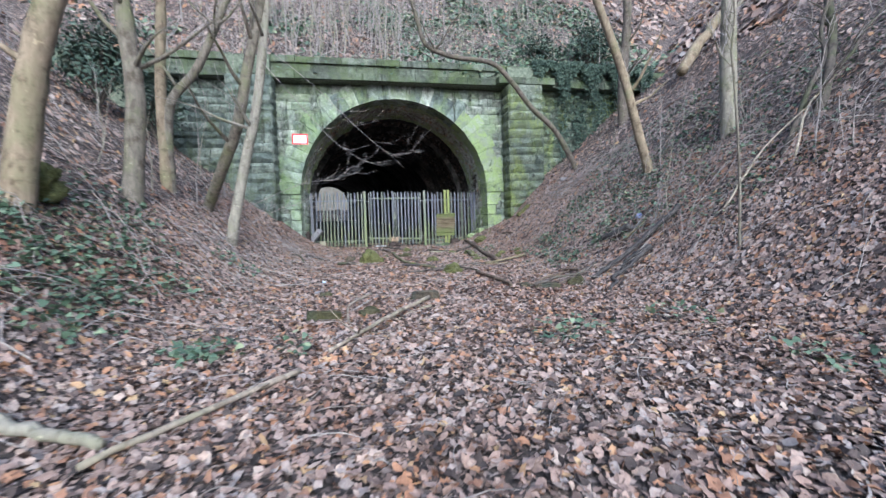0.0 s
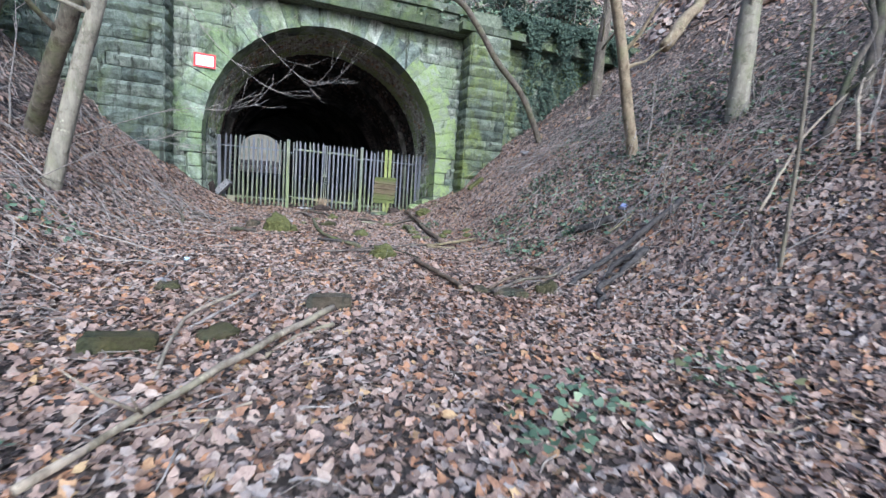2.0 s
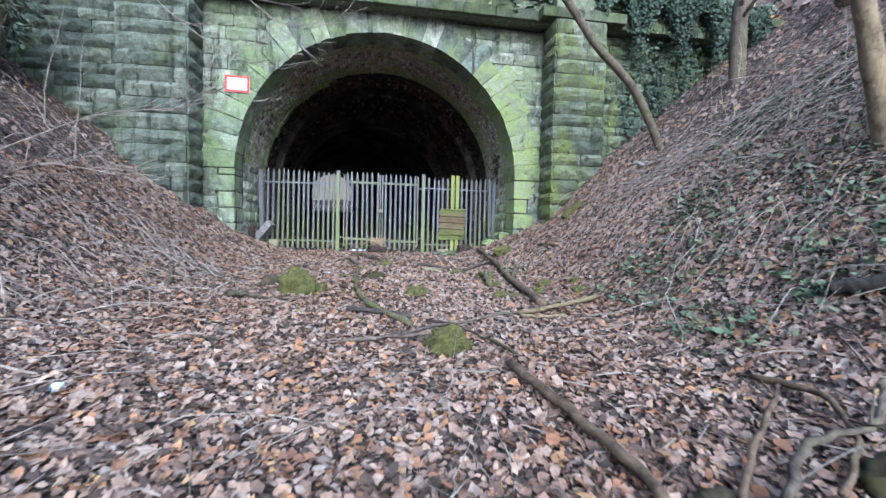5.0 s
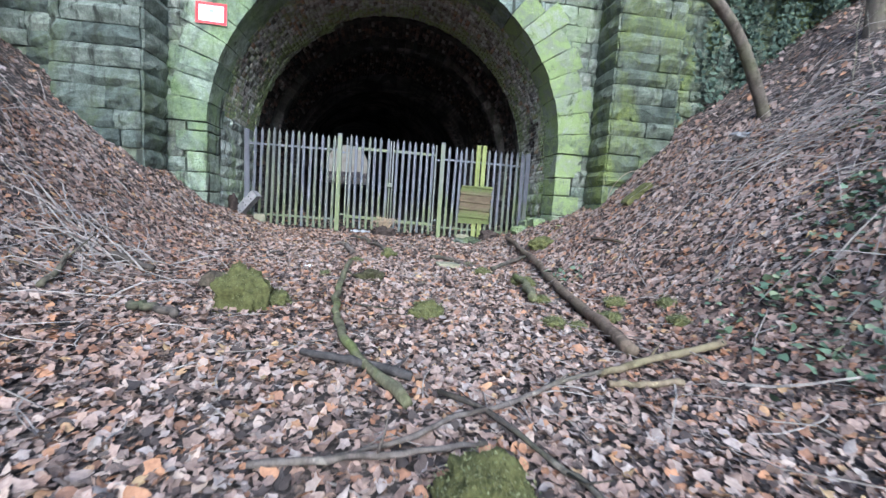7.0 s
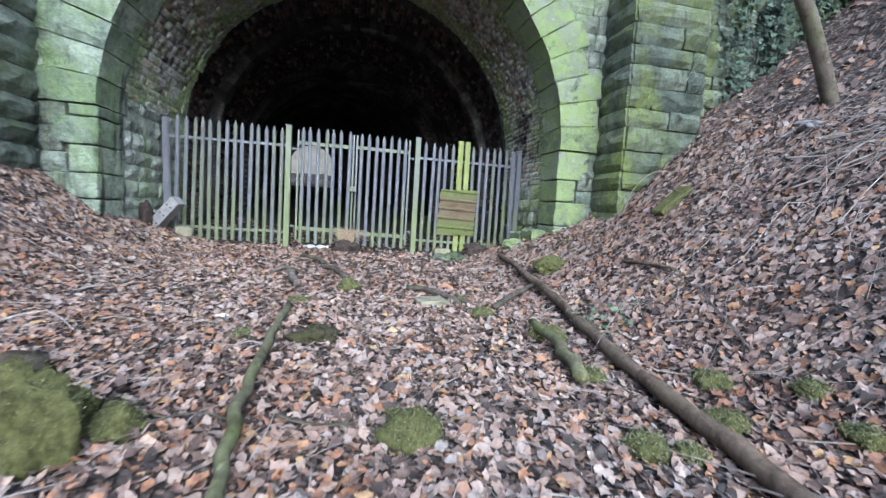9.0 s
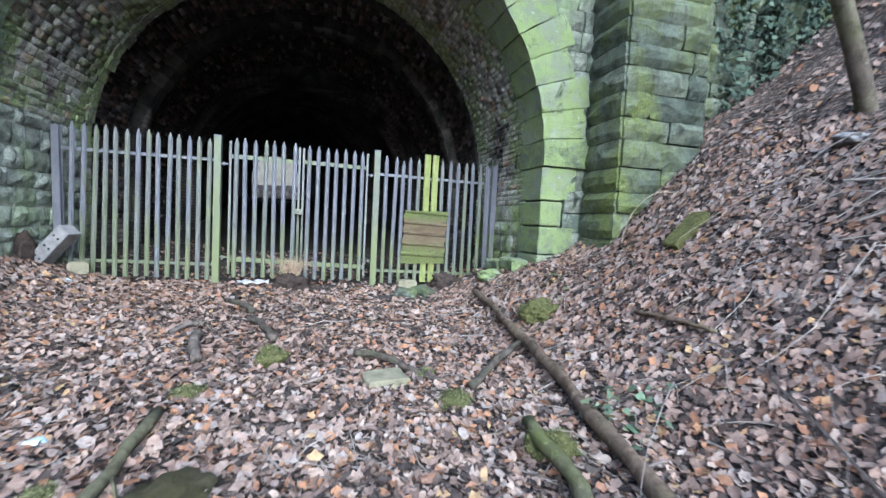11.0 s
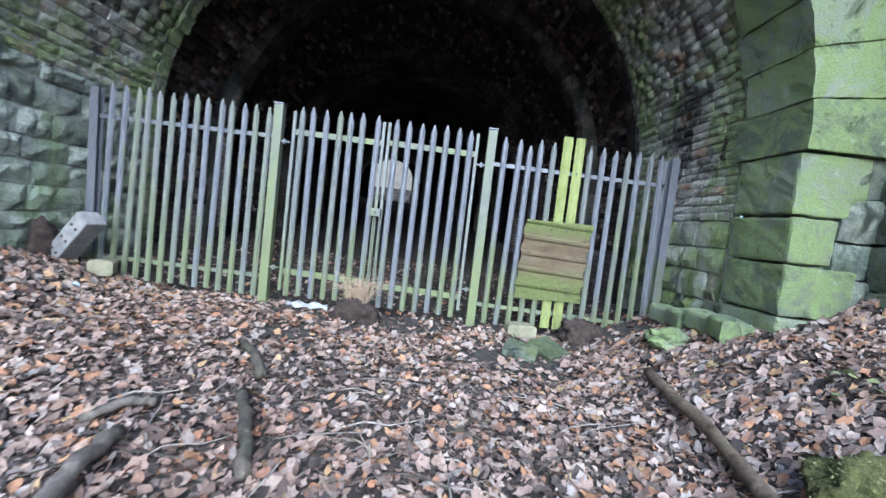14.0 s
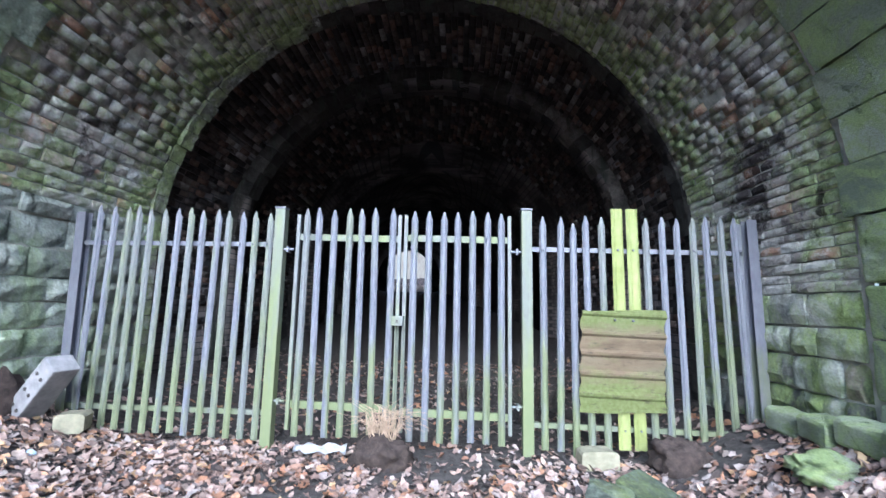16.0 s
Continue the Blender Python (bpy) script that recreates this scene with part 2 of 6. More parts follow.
M_BOUGH = plain_material("wet_black_bough", (0.022, 0.02, 0.021), (0.085, 0.075, 0.072), 12, 0.8, 0, 0.6)
M_BROWNWOOD = bark_material("wet_brown_wood", (0.06, 0.045, 0.035), (0.2, 0.145, 0.11), (0.13, 0.105, 0.07))
M_GREYWOOD = bark_material("weathered_grey_wood", (0.065, 0.055, 0.05), (0.18, 0.15, 0.135), (0.11, 0.1, 0.075))
M_MOSSWOOD = bark_material("mossy_branch_bark", (0.06, 0.055, 0.035), (0.17, 0.16, 0.1), (0.12, 0.135, 0.045))
M_YELLOWWOOD = bark_material("yellowish_barkless_wood", (0.12, 0.092, 0.062), (0.24, 0.19, 0.13), (0.17, 0.145, 0.085))
M_DEADWOOD = bark_material("rotting_wood", (0.035, 0.03, 0.028), (0.12, 0.1, 0.085), (0.07, 0.075, 0.04))
M_PALEWOOD = bark_material("barkless_pale_wood", (0.19, 0.155, 0.125), (0.36, 0.3, 0.24), (0.24, 0.215, 0.15))
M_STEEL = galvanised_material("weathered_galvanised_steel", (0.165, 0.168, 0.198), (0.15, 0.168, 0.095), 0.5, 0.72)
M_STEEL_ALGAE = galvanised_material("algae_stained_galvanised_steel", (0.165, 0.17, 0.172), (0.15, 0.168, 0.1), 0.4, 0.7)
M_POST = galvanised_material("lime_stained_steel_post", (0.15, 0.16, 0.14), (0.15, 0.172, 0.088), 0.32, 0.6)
M_LIME = plain_material("lime_green_algae_paint", (0.18, 0.2, 0.06), (0.24, 0.265, 0.105), 6, 0.6, 0, 0.1)
M_CONCRETE = plain_material("grey_concrete", (0.17, 0.165, 0.175), (0.3, 0.29, 0.3), 7, 0.9, 0, 0.4)
M_MOSS = plain_material("green_moss", (0.06, 0.062, 0.02), (0.15, 0.15, 0.055), 26, 1.0, 0, 1.0)
M_MOSSROCK = stone_material("moss_covered_stone", [(0.0, (0.075, 0.058, 0.042)), (1.0, (0.14, 0.115, 0.085))], ((0.04, 0.042, 0.014), (0.11, 0.11, 0.035)), 0.42, 0.64)
M_IVY = foliage_material("ivy_leaves", [(0.0, (0.045, 0.075, 0.045)), (0.5, (0.09, 0.135, 0.085)), (0.85, (0.14, 0.19, 0.115)), (1.0, (0.24, 0.26, 0.15))], 0.6)
M_MOSSLEAF = foliage_material("moss_fronds", [(0.0, (0.075, 0.08, 0.035)), (0.6, (0.14, 0.146, 0.066)), (1.0, (0.19, 0.195, 0.1))], 0.9)
M_HOLLY = foliage_material("dark_evergreen_leaves", [(0.0, (0.03, 0.05, 0.038)), (0.6, (0.055, 0.085, 0.062)), (1.0, (0.09, 0.125, 0.088))], 0.85)
M_UNDER = foliage_material("grey_green_undergrowth", [(0.0, (0.09, 0.11, 0.08)), (0.5, (0.17, 0.19, 0.14)), (1.0, (0.28, 0.28, 0.21))], 0.8)
M_RED = plain_material("red_sign_paint", (0.6, 0.04, 0.05), (0.7, 0.06, 0.07), 5, 0.45, 0, 0.02)
M_WHITE = plain_material("white_sign_paint", (0.78, 0.8, 0.84), (0.85, 0.86, 0.9), 3, 0.45, 0, 0.02)
M_GREYTEXT = plain_material("grey_sign_print", (0.3, 0.34, 0.42), (0.42, 0.46, 0.55), 5, 0.5, 0, 0.02)
M_STRAW = plain_material("dry_straw_grass", (0.26, 0.19, 0.13), (0.44, 0.33, 0.24), 20, 0.8, 0, 0.1)
M_BLUE = plain_material("pale_blue_plastic", (0.4, 0.55, 0.75), (0.6, 0.72, 0.85), 12, 0.35, 0, 0.1)
M_PLASTIC = plain_material("dirty_white_plastic", (0.4, 0.4, 0.42), (0.75, 0.76, 0.8), 14, 0.4, 0, 0.1)
M_TAN = plain_material("pale_tan_sandstone", (0.17, 0.16, 0.11), (0.29, 0.27, 0.195), 9, 0.9, 0, 0.5)
M_FARGRASS = plain_material("bleached_grass", (0.55, 0.46, 0.37), (0.75, 0.66, 0.55), 4, 0.8, 0, 0.1)
M_ROT = plain_material("crumbling_red_brown_wood", (0.026, 0.02, 0.018), (0.08, 0.058, 0.05), 16, 0.95, 0, 1.0)
M_LIMELEAF = foliage_material("fresh_lime_leaves", [(0.0, (0.13, 0.16, 0.065)), (1.0, (0.22, 0.24, 0.11))], 0.6)
M_BLUEBAG = plain_material("blue_purple_plastic", (0.12, 0.14, 0.3), (0.25, 0.28, 0.45), 12, 0.4, 0, 0.1)
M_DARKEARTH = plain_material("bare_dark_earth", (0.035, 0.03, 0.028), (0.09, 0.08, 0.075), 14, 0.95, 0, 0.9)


def rust_material():
    k = Mat("rusty_algae_sheet", 0.75, 0.1)
    c = k.ramp(k.noise(3.5, 6, 0.65, (0.5, 1, 2)), [(0.3, (0.13, 0.095, 0.062)), (0.5, (0.23, 0.175, 0.115)), (0.72, (0.26, 0.22, 0.15))])
    xyz = k.t.nodes.new("ShaderNodeSeparateXYZ")
    k.link(k.pos.outputs["Position"], xyz.inputs[0])
    edge = k.node("ShaderNodeMapRange")
    edge.inputs[1].default_value, edge.inputs[2].default_value = 1.25, 2.25
    k.link(xyz.outputs["Z"], edge.inputs[0])
    band = k.ramp(edge.outputs[0], [(0.0, (0.95, 0.95, 0.95)), (0.28, (0.62, 0.62, 0.62)), (0.48, (0.25, 0.25, 0.25)), (0.78, (0.42, 0.42, 0.42)), (0.92, (0.9, 0.9, 0.9))])
    m = k.mix(0.55, band, k.noise(4.5, 5, 0.7, (0.6, 1, 1.4)))
    c = k.mix(k.grey(m, 0.42, 0.62), c, k.mix(k.grey(k.noise(30, 4), 0.35, 0.7), (0.18, 0.21, 0.07), (0.25, 0.28, 0.12)))
    c = k.mix(k.grey(k.noise(26, 5, 0.7, (0.3, 1, 1)), 0.56, 0.72), c, (0.1, 0.085, 0.06))
    k.colour(c)
    k.bump(k.noise(50, 4), 0.25, 0.006)
    return k.m


M_RUST = rust_material()

# ---- mesh helpers ----
rng = np.random.default_rng(7)
R = random.Random(11)


def mesh_from(name, verts, faces, material, smooth=False):
    """A mesh from numpy vertices and equal-sided faces."""
    verts = np.asarray(verts, dtype=np.float32)
    faces = np.asarray(faces, dtype=np.int32)
    me = bpy.data.meshes.new(name)
    me.vertices.add(len(verts))
    me.vertices.foreach_set("co", verts.ravel())
    n, k = faces.shape
    me.loops.add(n * k)
    me.loops.foreach_set("vertex_index", faces.ravel())
    me.polygons.add(n)
    me.polygons.foreach_set("loop_start", np.arange(0, n * k, k, dtype=np.int32))
    if smooth:
        me.polygons.foreach_set("use_smooth", np.ones(n, dtype=bool))
    me.materials.append(material)
    me.update(calc_edges=True)
    me.validate()
    return me


def part(name, bm, material, parent=None, label="", smooth=False):
    """Links a bmesh (or a mesh) as one object under a thing or a part."""
    if isinstance(bm, bpy.types.Mesh):
        me = bm
    else:
        me = bpy.data.meshes.new(name)
        if smooth:
            for f in bm.faces:
                f.smooth = True
        bm.normal_update()
        bm.to_mesh(me)
        bm.free()
        me.materials.append(material)
    ob = new(name, me)
    if parent:
        ob.parent = parent
    if label:
        ob["label"] = label
    return ob


def thing(name, label, category, m=None, group="", kind=""):
    ob = new(name)
    if m is not None:
        ob.matrix_basis = m
    return tagged(ob, label, category, group, kind)


def box(x0, x1, y0, y1, z0, z1, bevel=0.0, bm=None):
    bm = bm or bmesh.new()
    made = bmesh.ops.create_cube(bm, size=1.0, matrix=Matrix.Translation(((x0 + x1) / 2, (y0 + y1) / 2, (z0 + z1) / 2)) @ Matrix.Diagonal((x1 - x0, y1 - y0, z1 - z0, 1)))
    if bevel:
        edges = {e for v in made["verts"] for e in v.link_edges}
        bmesh.ops.bevel(bm, geom=list(edges), offset=bevel, segments=2, affect="EDGES", profile=0.6)
    return bm


def tube(bm, pts, radii, seg=8, wob=0.0, seed=0):
    """A tapered tube along points, closed at both ends."""
    rr = random.Random(seed)
    pts = [Vector(p) for p in pts]
    rings = []
    side = Vector((1, 0, 0))
    for i, p in enumerate(pts):
        d = (pts[min(i + 1, len(pts) - 1)] - pts[max(i - 1, 0)]).normalized()
        side = (side - d * side.dot(d))
        if side.length < 1e-3:
            side = d.orthogonal()
        side.normalize()
        up = d.cross(side)
        ring = []
        for k in range(seg):
            a = 2 * math.pi * k / seg
            r = radii[i] * (1 + wob * (rr.random() - 0.5))
            ring.append(bm.verts.new(p + side * (r * math.cos(a)) + up * (r * math.sin(a))))
        rings.append(ring)
    for a, b in zip(rings, rings[1:]):
        for k in range(seg):
            bm.faces.new((a[k], a[(k + 1) % seg], b[(k + 1) % seg], b[k]))
    bm.faces.new(rings[0][::-1])
    bm.faces.new(rings[-1])
    return bm


def smooth_line(pts, n=5):
    """Points of a soft curve through the given ones."""
    p = [Vector(q) for q in pts]
    p = [p[0] * 2 - p[1], *p, p[-1] * 2 - p[-2]]
    out = []
    for a, b, c, d in zip(p, p[1:], p[2:], p[3:]):
        for k in range(n):
            t = k / n
            out.append(0.5 * (2 * b + (c - a) * t + (2 * a - 5 * b + 4 * c - d) * t * t + (3 * b - a - 3 * c + d) * t ** 3))
    out.append(p[-2])
    return out


# ---- the lie of the land ----
XC, RA, ZC = 2.17, 3.72, 3.01          # tunnel axis, arch radius, springing height
FACE, PIL_Y, FENCE_Y = 17.3, 16.4, 19.09
CORNICE_Z, PARAPET_Z = 7.2, 8.0


def floor_z(y):
    return np.where(y < 17, -0.06 + 0.05 * y, 0.79 + 0.004 * (y - 17))


def bank(d, w=1.5, s=0.8):
    d = np.maximum(d, 0)
    h = np.where(d < w, s * d * d / (2 * w), s * (d - w / 2))
    return np.where(h > 22, 22 + (h - 22) * 0.12, h)


def valley(x, y):
    yy = np.clip(y, -40, 17)
    hollow = 0.4 * np.exp(-((x - 6.55) / 0.75) ** 2) * np.clip((yy - 15.5) / 1.1, 0, 1)
    return floor_z(np.minimum(y, 17.0)) + bank(x - (4.6 - 0.03 * yy)) + bank((-1.1 + 0.0613 * yy) - x) - hollow


def ground_z(x, y):
    x, y = np.asarray(x, float), np.asarray(y, float)
    v = valley(x, y)
    hill = PARAPET_Z - 0.25 + 0.95 * np.minimum(y - 17.8, 17) - 1.3 * np.clip(y - 60.5, 0, 9.5)
    h = np.where(y > 17.8, np.maximum(hill, v), v)
    far = 3.8 + bank(np.abs(x + 3.9) - 7.0, 1.2, 0.4) + bank(y - 73.0, 3.5, 0.5)
    return np.where(y > 70.2, np.minimum(far, h), h)


def lumpy_z(x, y):
    x, y = np.asarray(x, float), np.asarray(y, float)
    h = ground_z(x, y)
    n = 0.05 * np.sin(1.7 * x + 0.6 * y) * np.sin(1.3 * y - 0.4 * x) + 0.03 * np.sin(4.1 * x + 1.0) * np.sin(3.7 * y) + 0.02 * np.sin(7.3 * y + 2.1 * x)
    steep = np.clip((h - floor_z(np.minimum(y, 17.0))) / 2, 0.35, 1.8)
    return h + n * steep


def build_ground():
    xs = np.concatenate([np.linspace(-300, -40, 8), np.linspace(-36, -9, 16), np.arange(-8.5, 14.6, 0.22), np.linspace(15.5, 44, 16), np.linspace(50, 300, 8)])
    ys = np.concatenate([np.linspace(-300, -30, 8), np.linspace(-26, -3, 16), np.arange(-2.5, 17.5, 0.22), [17.6, 17.98], np.linspace(18.5, 30, 24), np.linspace(31, 70, 26), [70.6], np.linspace(71.2, 86, 16), np.linspace(92, 300, 10)])
    gx, gy = np.meshgrid(xs, ys)
    gz = lumpy_z(gx, gy)
    gz = np.where((gy > 17.55) & (gy < 17.65), valley(gx, gy), gz)
    v = np.stack([gx, gy, gz], -1).reshape(-1, 3)
    nx, ny = len(xs), len(ys)
    i, j = np.meshgrid(np.arange(nx - 1), np.arange(ny - 1))
    a = (j * nx + i).ravel()
    faces = np.stack([a, a + 1, a + nx + 1, a + nx], -1)
    cx = (xs[:-1] + xs[1:]) / 2
    cy = (ys[:-1] + ys[1:]) / 2
    fx, fy = np.meshgrid(cx, cy)
    cut = ((fy > 17.4) & (fy < 18.0) & (fx > -2.1) & (fx < 6.45)) | ((fy > 69.9) & (fy < 70.7) & (fx > -8.4) & (fx < 0.6))
    faces = faces[~cut.ravel()]
    ob = new("ground", mesh_from("ground", v, faces, M_SOIL, True))
    tagged(ob, "leaf-strewn brown earth of a railway cutting with steep banks", "ground", "", "structure")


build_ground()


def leaf_mesh(name, px, py, size, material, lift=0.03, tilt=0.45, height=None):
    """Many small curled leaves lying on the ground, as one mesh."""
    n, m = len(px), 10
    ang = np.arange(m) * 2 * np.pi / m
    oval = np.array([0.52, 0.46, 0.4, 0.38, 0.44, 0.6, 0.44, 0.38, 0.4, 0.46])
    lobed = np.array([0.32, 0.5, 0.29, 0.6, 0.34, 0.7, 0.34, 0.6, 0.29, 0.5])
    lob = np.clip(rng.uniform(-0.6, 1.1, (n, 1)), 0, 0.62)
    r = (oval * (1 - lob) + lobed * lob) * rng.uniform(0.82, 1.15, (n, m))
    wid = rng.uniform(0.6, 0.95, (n, 1)) * (1 - lob) + rng.uniform(0.85, 1.1, (n, 1)) * lob
    tx, ty = np.sin(ang) * r * wid, -np.cos(ang) * r
    curl = rng.uniform(-0.35, 0.5, (n, 1))
    droop = rng.uniform(-0.6, 0.7, (n, 1))
    lx = np.concatenate([tx, np.zeros((n, 1))], 1)
    ly = np.concatenate([ty, np.zeros((n, 1))], 1)
    lz = np.concatenate([curl * np.abs(tx) + droop * ty ** 2 + rng.normal(0, 0.05, (n, m)), np.zeros((n, 1))], 1)
    s = size[:, None]
    lx, ly, lz = lx * s, ly * s, lz * s
    a = rng.uniform(0, 2 * np.pi, (n, 1))
    tx1, ty1 = rng.normal(0, tilt, (n, 1)), rng.normal(0, tilt, (n, 1))
    ly, lz = ly * np.cos(tx1) - lz * np.sin(tx1), ly * np.sin(tx1) + lz * np.cos(tx1)
    lx, lz = lx * np.cos(ty1) + lz * np.sin(ty1), -lx * np.sin(ty1) + lz * np.cos(ty1)
    lx, ly = lx * np.cos(a) - ly * np.sin(a), lx * np.sin(a) + ly * np.cos(a)
    h = lumpy_z if height is None else height
    e = 0.05
    z0 = h(px, py)
    sx, sy = np.clip((h(px + e, py) - z0) / e, -2, 2), np.clip((h(px, py + e) - z0) / e, -2, 2)
    up = rng.uniform(0.2, 1.0, n) * lift + size * 0.1
    vx, vy = px[:, None] + lx, py[:, None] + ly
    vz = (z0 + up)[:, None] + lz + sx[:, None] * lx + sy[:, None] * ly
    v = np.stack([vx, vy, vz], -1).reshape(-1, 3)
    k = np.arange(m)
    f = np.stack([np.full(m, m), k, (k + 1) % m], -1)
    faces = (f[None] + (np.arange(n) * (m + 1))[:, None, None]).reshape(-1, 3)
    return mesh_from(name, v, faces, material)


def leaf_cloud(name, c, nrm, size, material, spread=0.5, shape="ivy"):
    """Many small leaves at given places, each facing roughly along its normal, as one mesh."""
    n = len(c)
    if shape == "ivy":
        tx, ty = np.array([0, -0.45, -0.5, 0, 0.5, 0.45]), np.array([-0.3, -0.4, 0.05, 0.6, 0.05, -0.4])
    else:
        tx, ty = np.array([0, -0.22, -0.2, 0, 0.2, 0.22]), np.array([-0.5, -0.2, 0.2, 0.55, 0.2, -0.2])
    nrm = nrm + rng.normal(0, spread, (n, 3))
    nrm /= np.linalg.norm(nrm, axis=1, keepdims=True)
    ref = rng.normal(0, 1, (n, 3))
    u = np.cross(nrm, ref)
    u /= np.linalg.norm(u, axis=1, keepdims=True)
    w = np.cross(nrm, u)
    s = size[:, None, None]
    lift = (0.18 * np.abs(tx) * rng.uniform(-1, 1.2, (n, 1)))[:, :, None]
    v = c[:, None] + s * (u[:, None] * tx[None, :, None] + w[:, None] * ty[None, :, None] + nrm[:, None] * lift)
    k = len(tx)
    f = np.array([[0, 1, 2], [0, 2, 3], [0, 3, 4], [0, 4, 5]])
    faces = (f[None] + (np.arange(n) * k)[:, None, None]).reshape(-1, 3)
    return mesh_from(name, v.reshape(-1, 3), faces, material)


def scatter(n, x0, x1, y0, y1):
    return rng.uniform(x0, x1, n), rng.uniform(y0, y1, n)


def mouth_z(x, y):
    """The ground from the banks through the tunnel mouth."""
    x, y = np.asarray(x, float), np.asarray(y, float)
    s = np.clip((y - 17.3) / 2.6, 0, 1)
    flat = 0.8 + 0.03 * np.sin(x * 2.2) * np.sin(y * 1.7) + np.clip(y - 20, 0, 8) * 0.02 + np.clip(np.abs(x - XC) - 2.4, 0, 2) * 0.22 + 0.07 * np.clip(y - 28, 0, 60)
    return lumpy_z(x, np.minimum(y, 17.3)) * (1 - s) + flat * s


def all_z(x, y):
    x, y = np.asarray(x, float), np.asarray(y, float)
    return np.where((y > 17.3) & (y < 70) & (np.abs(x - XC) < 3.75), mouth_z(x, y), lumpy_z(x, y))


def litter(n, x0, x1, y0, y1, lo, hi, label, test=None, lift=0.03, height=None):
    px, py = scatter(n, x0, x1, y0, y1)
    if test is not None:
        k = test(px, py)
        px, py = px[k], py[k]
    size = lo + (hi - lo) * rng.beta(1.7, 2.6, len(px))
    ob = new("leaf_litter", leaf_mesh("leaf_litter", px, py, size, M_LITTER, lift, 0.38, height))
    return tagged(ob, label, "dead leaves", "", "stuff")


def build_litter():
    litter(165000, -3.4, 8.4, 0.9, 17.35, 0.028, 0.112, "thick carpet of fallen brown and tan leaves", lambda x, y: rng.random(len(x)) > 0.5 * np.exp(-((x - 2.3) / 1.5) ** 2) * np.clip((y - 14.6) / 2, 0, 1))
    litter(44000, -13, 17, -4, 17.3, 0.06, 0.15, "fallen brown leaves on the upper banks", lambda x, y: (x < -3.4) | (x > 8.4) | (y < 0.9), 0.04)
    litter(9500, -1.55, 5.9, 17.3, 19.2, 0.04, 0.13, "fallen leaves drifted into the tunnel mouth", lambda x, y: rng.random(len(x)) < np.clip(1.3 - (y - 17.3) * 0.6 + np.clip(1.2 - x, 0, 1) * 0.9 - 0.75 * (np.sin(x * 2.6 + 1) * np.sin(y * 3.1) > 0.25) * (x > 1.2), 0.12, 1), 0.025, mouth_z)
    litter(2600, -1.4, 5.8, 19.2, 25, 0.04, 0.13, "thin scatter of dead leaves inside the tunnel", None, 0.02, mouth_z)
    litter(9000, -11, 16, 18.2, 31, 0.12, 0.26, "fallen leaves on the hillside above the tunnel mouth", None, 0.06)
    litter(9000, 14, 32, -2, 40, 0.25, 0.5, "fallen leaves on the wooded upper slope", None, 0.08)
    litter(5000, -30, -11, -2, 40, 0.25, 0.5, "fallen leaves on the wooded upper slope", None, 0.08)
    litter(5000, -11, 15, 31, 46, 0.25, 0.5, "fallen leaves on the hilltop", None, 0.08)
    litter(1500, -9, 1, 70.8, 78, 0.12, 0.3, "fallen leaves beyond the far tunnel end", None, 0.05)


build_litter()


# ---- tunnel ----
def axis_x(y):
    d = max(0.0, y - 23.0)
    return XC - 0.144 * d * d / (d + 6.0)


def rise(y):
    """How far the tunnel has climbed."""
    return 0.07 * max(0.0, y - 28.0)


def arch_profile(r, n=40, low=0.4):
    """Half-round arch on upright walls: (across, height) from one foot to the other."""
    pts = [(-r, low), (-r, (low + ZC) / 2), (-r, ZC)]
    pts += [(-r * math.cos(math.pi * k / n), ZC + r * math.sin(math.pi * k / n)) for k in range(1, n)]
    return pts + [(r, ZC), (r, (low + ZC) / 2), (r, low)]


